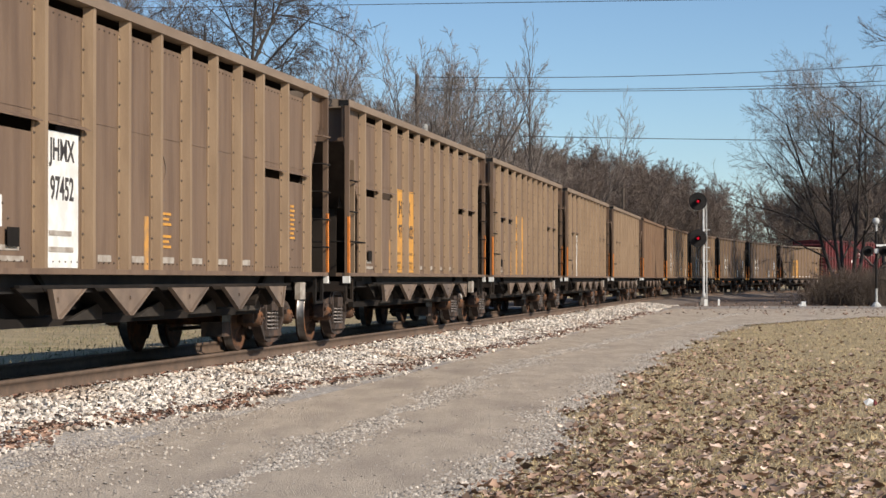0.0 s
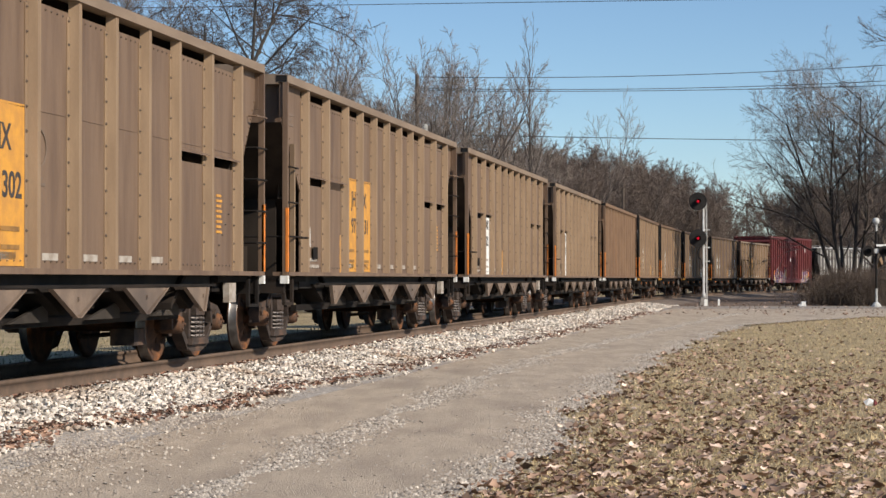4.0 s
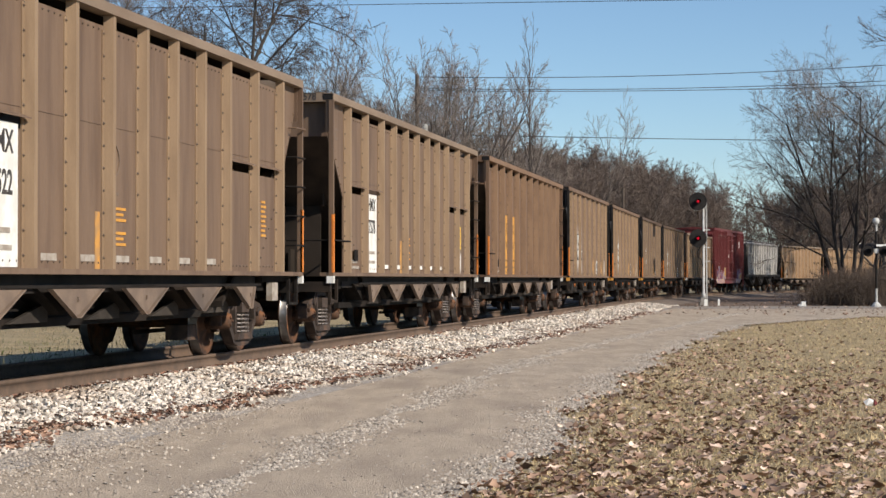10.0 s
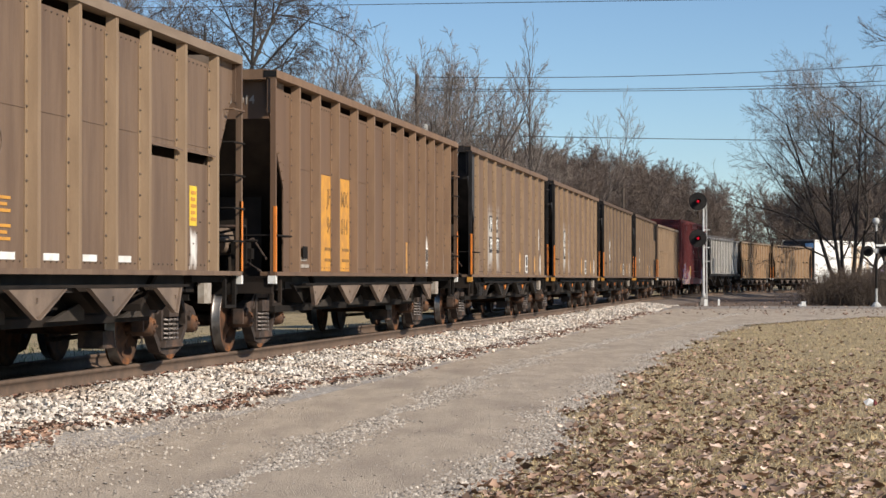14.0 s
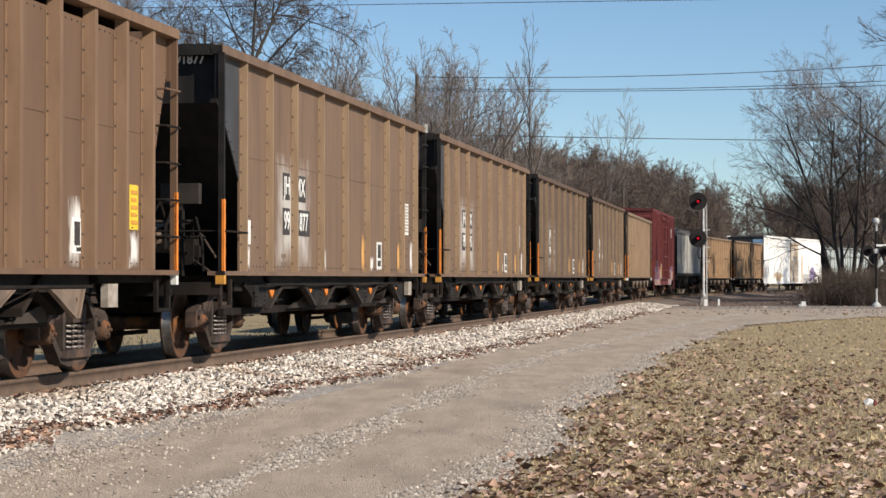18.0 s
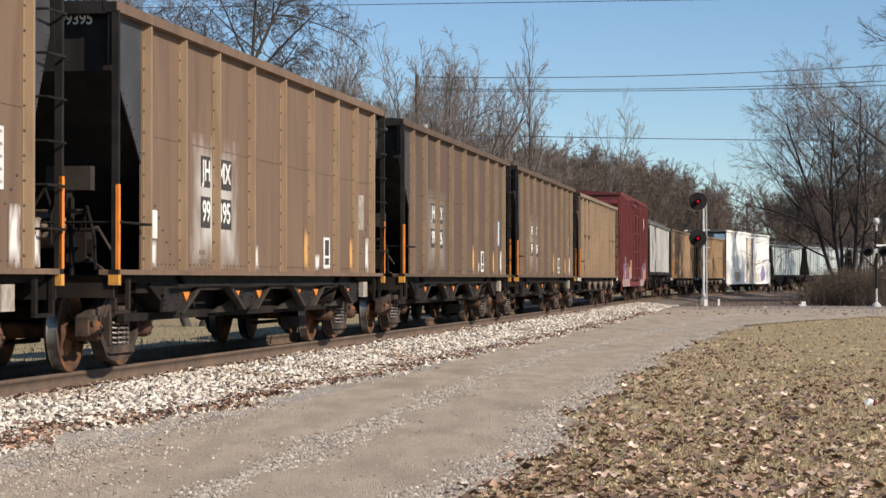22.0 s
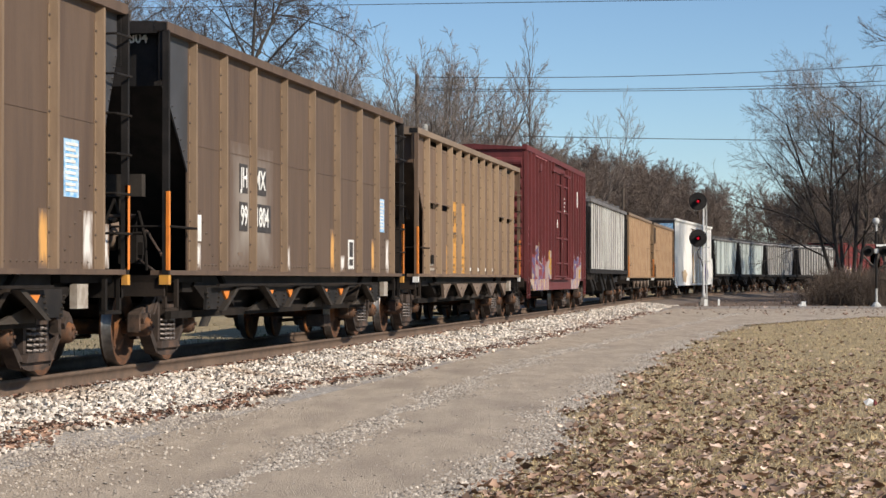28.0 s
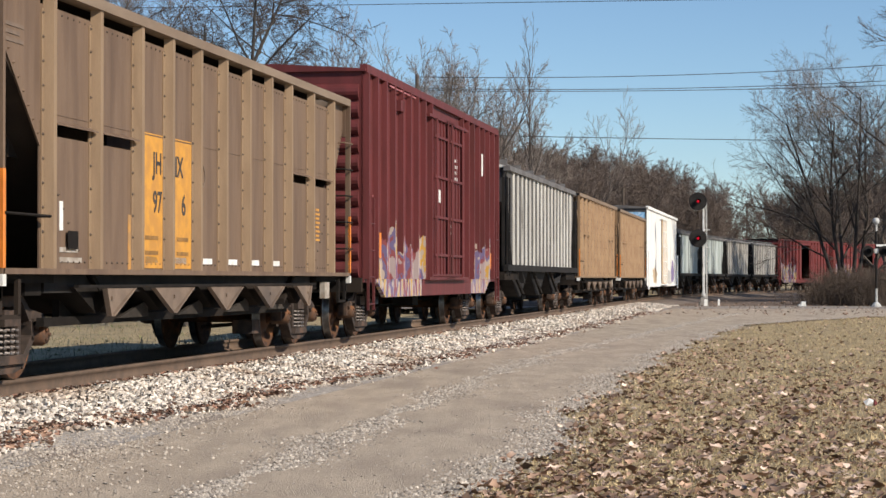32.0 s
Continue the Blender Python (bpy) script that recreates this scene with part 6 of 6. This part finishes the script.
_slim2 = tree("bare tree with a fan of pale upright branches", grow_tree(38, 13.2, 0.12, 4, (13, 8, 6, 6), 0.05, 0.62, 3, 0.0, 0.12, 0.5, 0.0072, 0.1, 0.07, 0.42), M_BARK, M_PALETWIG, pose(*image_place(770, 114), -0.3), "slender trees behind the train", 2)
for _t, _x, _d, _k, _r in ((_slim2, 655, 110, 1.02, 90), (_slim, 604, 114, 0.95, 40), (_slim2, 548, 114, 0.95, 300), (_slim, 832, 118, 0.98, 250), (_slim2, 500, 110, 0.93, 60), (_slim2, 868, 128, 0.95, 130), (_slim, 690, 122, 1.1, 330), (_slim2, 742, 118, 1.1, 20), (_slim, 800, 122, 1.02, 80), (_slim2, 630, 122, 1.04, 160)):
    plant(_t, _x, _d, _k, _r)
tree("tall narrow bare tree with fine pale twigs", grow_tree(91, 15.4, 0.09, 4, (22, 8, 6, 5), 0.015, 0.42, 1, 0.0, 0.2, 0.30, 0.006), M_BARK, M_PALETWIG, pose(*image_place(921, 112), -0.3), "slender trees behind the train", 2)
tree("sparse leaning bare tree", grow_tree(17, 11.8, 0.07, 4, (8, 7, 6, 6), 0.1, 0.55, 3, 0.0, 0.3, 0.5, 0.006), M_BARK, M_PALETWIG, pose(*image_place(985, 118), -0.3), "slender trees behind the train", 2)
_wood = tree("bare tree with a dense brown crown", grow_tree(47, 13.5, 0.13, 4, (14, 9, 7, 6), 0.03, 0.75, 1, 0.0, 0.10, 0.56, 0.017), M_BARK, M_WOODTWIG, pose(8, 190, -0.2), "far woods")
_wood2 = tree("bare tree with a wide brown crown on two stems", grow_tree(52, 13.5, 0.11, 4, (8, 8, 7, 6), 0.04, 0.7, 2, 0.0, 0.12, 0.56, 0.017), M_BARK, M_WOODTWIG, pose(16, 205, -0.2), "far woods")
_rng = random.Random(5)
for _i in range(33):      # wood along the outside of the bend
    _x = 880 + _i * 12.6 + _rng.uniform(-7, 7)
    _d = 200 + (_i % 3) * 22 + _rng.uniform(-8, 8)
    _top = float(np.interp(_x, (860, 1010, 1100, 1190, 1250, 1292), (270, 258, 267, 292, 326, 378)))
    plant(_wood2 if _i % 5 in (1, 3) else _wood, _x, _d, ((494 - _top) / 3750 * _d + 1.4) / 13.5 * _rng.uniform(0.90, 1.05), _rng.uniform(0, 360))
for _i in range(13):      # the wood's far edge
    _x = 930 + _i * 27.0 + _rng.uniform(-9, 9)
    _d = 268 + _rng.uniform(-8, 8)
    _top = float(np.interp(_x, (860, 1010, 1100, 1190, 1250, 1292), (270, 258, 267, 292, 326, 378)))
    plant(_wood2 if _i % 2 else _wood, _x, _d, ((494 - _top) / 3750 * _d + 1.4) / 13.5 * _rng.uniform(0.94, 1.02), _rng.uniform(0, 360))
for _i in range(15):      # wood behind the bend, right of the gap
    _x = 1378 + _i * 13.5 + _rng.uniform(-4, 4)
    _d = 235 + (_i % 3) * 18 + _rng.uniform(-6, 6)
    plant(_wood2 if _i % 3 == 1 else _wood, _x, _d, ((494 - max(312, 345 - _i * 18)) / 3750 * _d + 1.4) / 13.5 * _rng.uniform(0.92, 1.06), _rng.uniform(0, 360))
for _i in range(11):      # low wood behind the slender trees
    _x = 430 + _i * 44 + _rng.uniform(-8, 8)
    _d = 140 + _rng.uniform(-10, 30)
    plant(_wood, _x, _d, _rng.uniform(0.75, 0.95), _rng.uniform(0, 360))

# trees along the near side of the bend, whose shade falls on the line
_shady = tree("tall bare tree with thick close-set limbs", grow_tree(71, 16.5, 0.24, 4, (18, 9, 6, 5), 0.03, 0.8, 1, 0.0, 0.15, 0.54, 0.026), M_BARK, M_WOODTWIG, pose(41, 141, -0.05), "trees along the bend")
for _i in range(0, 16, 2):
    _X, _Y, _h = on_track(136 + _i * 4.6)
    _t = 13.0 + (_i % 3) * 3.5
    _X, _Y = _X + _t, _Y - _t
    if _X < 0.272 * _Y:
        _X = 0.272 * _Y
    _k = 1.0 + 0.08 * (_i % 3)
    _tr = copy_thing(_shady, pose(_X, _Y, -0.05, 0, 0, 77 * _i))
    _tr.scale = (_k, _k, _k)

for _X, _Y, _k, _t in ((30.6, 152.5, 0.80, 15), (33.4, 160.0, 0.76, 140)):
    copy_thing(_shady, pose(_X, _Y, -0.05, 0, 0, _t)).scale = (_k, _k, _k)

# ---- brush beside the crossing ----
_segs = []
for _i in range(700):
    _p = Vector((_rng.gauss(0, 1.1), _rng.gauss(0, 1.0), 0))
    _d = Vector((_rng.gauss(0, 0.35), _rng.gauss(0, 0.35), 1)).normalized()
    _h = _rng.uniform(0.9, 2.5) * max(0.35, 1 - abs(_p.x) / 3.4)
    _q = _p + _d * _h * 0.6
    _e = _q + (_d + Vector((_rng.gauss(0, 0.4), _rng.gauss(0, 0.4), 0))).normalized() * _h * 0.4
    _segs += [(_p, _q, 0.012, 0.008, 0), (_q, _e, 0.008, 0.005, 0)]
    for _j in range(3):
        _w = _q.lerp(_e, _rng.random())
        _segs.append((_w, _w + Vector((_rng.gauss(0, 0.3), _rng.gauss(0, 0.3), _rng.uniform(0, 0.35))), 0.006, 0.004, 0))
_brush = limbs_mesh("brush", _segs, 3, M_BRUSH)
for _x, _d, _r in ((1480, 114, 0), (1515, 110, 100), (1552, 108, 250), (1600, 112, 200), (1570, 120, 50), (1530, 118, 310)):
    _X, _Y = image_place(_x, _d)
    single("bush", _brush, M_BRUSH, "leafless brown thicket beside the crossing", "bush", "thickets by the crossing", at=pose(_X, _Y, -0.05, 0, 0, _r))


# ---- railway signal with two round heads ----
def signal_mast(X, Y):
    t = thing("railway_signal", "silver signal mast with two black round heads showing red", "signal", at=pose(X, Y, 0))
    part("foundation", Shape().box(-0.22, 0.22, -0.22, 0.22, -0.05, 0.2).box(-0.16, 0.16, -0.16, 0.16, 0.2, 0.42), M_CONCRETE, t, "pale concrete foundation")
    part("mast", Shape().lathe([(0.4, 0.0), (0.4, 0.12), (0.62, 0.11), (0.66, 0.06), (5.0, 0.052), (5.05, 0.0)], 12, axis="z"), M_SIGNALWHITE, t, smooth=True)
    for z in (5.32, 3.44):
        h = part("signal_head", Shape().lathe([(-0.02, 0.0), (-0.02, 0.45), (0.0, 0.46), (0.02, 0.45), (0.02, 0.2), (0.28, 0.17), (0.30, 0.0)], 28, (-0.30, -0.16, z)), M_BLACK, t, "black round target with a red light")
        part("hood", Shape().lathe([(-0.30, 0.125), (-0.30, 0.13), (0.0, 0.14), (0.0, 0.135), (-0.30, 0.125)], 16, (-0.30, -0.18, z)), M_BLACK, h)
        part("lens", Shape().lathe([(-0.03, 0.0), (-0.025, 0.045), (0.0, 0.07)], 16, (-0.30, -0.18, z)), M_RED_LAMP, h, "glowing red lens")
        part("bracket", Shape().box(-0.3, 0.05, -0.05, 0.05, z - 0.38, z - 0.32).box(-0.34, -0.26, -0.05, 0.1, z - 0.36, z - 0.1), M_SIGNALWHITE, h)
    lad = part("ladder", Shape().tube((0.22, 0.28, 0.3), (0.18, 0.14, 5.3), 0.02, n=5).tube((0.22, 0.62, 0.3), (0.18, 0.48, 5.3), 0.02, n=5), M_SIGNALWHITE, t)
    for i in range(15):
        z = 0.55 + i * 0.32
        part("rung", Shape().tube((0.21, 0.26, z), (0.21, 0.6, z), 0.012, n=5), M_SIGNALWHITE, lad)
    for z in (3.85, 2.95, 2.25):
        part("ladder_stay", Shape().box(0.0, 0.34, 0.02, 0.06, z, z + 0.05), M_SIGNALWHITE, t)
    part("cable", Shape().path([(-0.18, -0.1, 3.0), (-0.3, -0.1, 2.8), (-0.28, -0.1, 2.5), (-0.12, -0.08, 2.35), (-0.06, -0.07, 2.0)], 0.025), M_BLACK, t)
    return t


signal_mast(13.28, 108)
for _x, _h, _w, _lab in ((1249, 0.36, 0.17, "white marker box at the foot of the signal"), (1272, 0.36, 0.09, "slim white marker post by the crossing")):
    _X, _Y = image_place(_x, 107)
    single("marker_post", Shape().box(-_w / 2 - 0.03, _w / 2 + 0.03, -0.1, 0.1, -0.02, 0.04).box(-_w / 2, _w / 2, -0.06, 0.06, 0.04, _h - 0.05).prism([(-_w / 2, _h - 0.05), (_w / 2, _h - 0.05), (_w / 4, _h), (-_w / 4, _h)], "y", -0.06, 0.06), M_WHITE, _lab, "post", at=pose(_X, _Y, 0))
_X, _Y = image_place(1420, 106)
single("concrete_block", Shape().box(-0.2, 0.15, -0.25, 0.25, -0.05, 0.1).box(-0.06, 0.15, -0.15, 0.15, 0.1, 0.24), M_WHITE, "low white concrete block beside the crossing road", "block", at=pose(_X, _Y, 0))


# ---- crossing signal with bell and flashing lamps ----
def crossing_signal(X, Y):
    t = thing("crossing_signal", "silver crossing signal post with bell and dark lamps", "signal", at=pose(X, Y, 0))
    part("base", Shape().lathe([(0.0, 0.0), (0.0, 0.26), (0.08, 0.24), (0.22, 0.12), (0.24, 0.07)], 12, axis="z"), M_SIGNALWHITE, t)
    part("post", Shape().tube((0, 0, 0.1), (0, 0, 4.1), 0.055, n=10), M_SIGNALWHITE, t)
    part("band", Shape().tube((0, 0, 0.9), (0, 0, 3.7), 0.058, n=10), M_BLACK, t, "black band on the post")
    part("bell", Shape().lathe([(-0.12, 0.0), (-0.10, 0.12), (-0.02, 0.17), (0.02, 0.17), (0.03, 0.05), (0.1, 0.05), (0.1, 0.0)], 16, (-0.02, -0.08, 4.18)), M_SIGNALWHITE, t, "round pale bell", True)
    part("crossarm", Shape().tube((-0.5, 0, 2.72), (0.85, 0.1, 2.72), 0.035, n=6).box(-0.1, 0.1, -0.08, 0.08, 2.62, 2.84), M_SIGNALWHITE, t)
    for x in (-0.42, 0.36, 0.8):
        l_ = part("flasher", Shape().lathe([(-0.02, 0.0), (-0.02, 0.26), (0.0, 0.265), (0.02, 0.26), (0.03, 0.14), (0.2, 0.1), (0.22, 0.0)], 18, (x, -0.12, 2.72)), M_BLACK, t, "dark round flasher with its hood")
        part("hood", Shape().lathe([(-0.2, 0.13), (0.0, 0.14)], 14, (x, -0.14, 2.72)), M_BLACK, l_)
    part("sign_blade", Shape().box(-0.02, 0.9, -0.06, -0.03, 2.95, 3.05), M_WHITE, t, "pale narrow sign blade")
    return t


crossing_signal(*image_place(1551, 103))


# ---- poles and wires ----
def utility_pole(x, dist, top, arms=1, z0=-0.3):
    X, Y = image_place(x, dist)
    t = thing("utility_pole", "weathered wooden utility pole with a crossarm" if arms else "plain weathered wooden pole", "pole", "utility poles", at=pose(X, Y, z0))
    part("pole", Shape().tube((0, 0, 0), (0, 0, top - z0), 0.15, 0.10, 10), M_POLE, t)
    for i in range(arms):
        part("crossarm", Shape().box(-0.9, 0.9, -0.06, 0.06, top - z0 - 0.35 - 0.6 * i, top - z0 - 0.23 - 0.6 * i), M_POLE, t)
    return t


utility_pole(738, 110, 12.0, 0)
utility_pole(1322, 262, 10.8, 0)
utility_pole(1335, 300, 6.9, 0)
utility_pole(1103, 180, 9.1, 0)
_X, _Y = image_place(752, 110)
single("pole_transformer", Shape().lathe([(-0.28, 0.0), (-0.28, 0.16), (0.22, 0.16), (0.28, 0.1), (0.28, 0.0)], 12, axis="z").box(-0.45, -0.1, -0.04, 0.04, -0.06, 0.06), M_SIGNALWHITE, "pale can on the side of the utility pole", "transformer", at=pose(_X, _Y, 9.15))


def wire(x0, y0, x1, y1, dist, sag=0.0, over=60):
    """A wire across the view, strung between points at that distance."""
    X0, X1 = (x0 - 784) / 3750 * dist, (x1 - 784) / 3750 * dist
    Z0, Z1 = 1.37 + (494 - y0) / 3750 * dist, 1.37 + (494 - y1) / 3750 * dist
    pts = []
    for i in range(25):
        u = i / 24 * (1 + over / 100) if over else i / 24
        pts.append((X0 + (X1 - X0) * u, dist, Z0 + (Z1 - Z0) * u - sag * 4 * u * (1 - u)))
    r = 0.016 * dist / 100
    v = [(x, y + a, z + b) for x, y, z in pts for a, b in ((-r, 0), (0, r), (r, 0), (0, -r))]
    f = [(4 * i + k, 4 * i + (k + 1) % 4, 4 * i + 4 + (k + 1) % 4, 4 * i + 4 + k) for i in range(len(pts) - 1) for k in range(4)]
    single("wire", Shape().add(v, f), M_WIRE, "thin dark overhead wire", "wire", "overhead wires")


wire(200, 14, 1170, 0, 75, 0.0)
wire(738, 136, 1568, 115, 110, 0.25)
wire(738, 156, 1568, 143, 110, 0.22)
wire(738, 160, 1568, 151, 112, 0.15)
wire(738, 237, 1568, 250, 110, 0.05)


# ---- motion of the train ----
SPEED, GAP = 5.162, 33.65        # metres a second; where the leading gap stands at the start


def car_pose(s, reach):
    """A car whose trucks stand reach metres before and behind s on the line."""
    ax, ay, _ = on_track(s - reach)
    bx, by, _ = on_track(s + reach)
    return pose((ax + bx) / 2, (ay + by) / 2, RAIL_Z, 0, 0, math.degrees(math.atan2(by - ay, bx - ax)))


def travelled(t):
    """Metres run since the start: a steady pace, picking up a little towards the end."""
    return SPEED * t + 0.03 * max(0.0, t - 27.0) ** 2


def motions():
    for car, behind, reach in CARS:
        walk(car, [(float(t), car_pose(GAP + behind - travelled(t), reach)) for t in range(33)])
        for w in car.children_recursive:
            if w.name.startswith("wheelset"):
                x = w.location.x
                walk(w, [(i / 10, pose(x, 0, 0.457, 0, math.degrees(-travelled(i / 10) / 0.457), 0)) for i in range(321)])


motions()
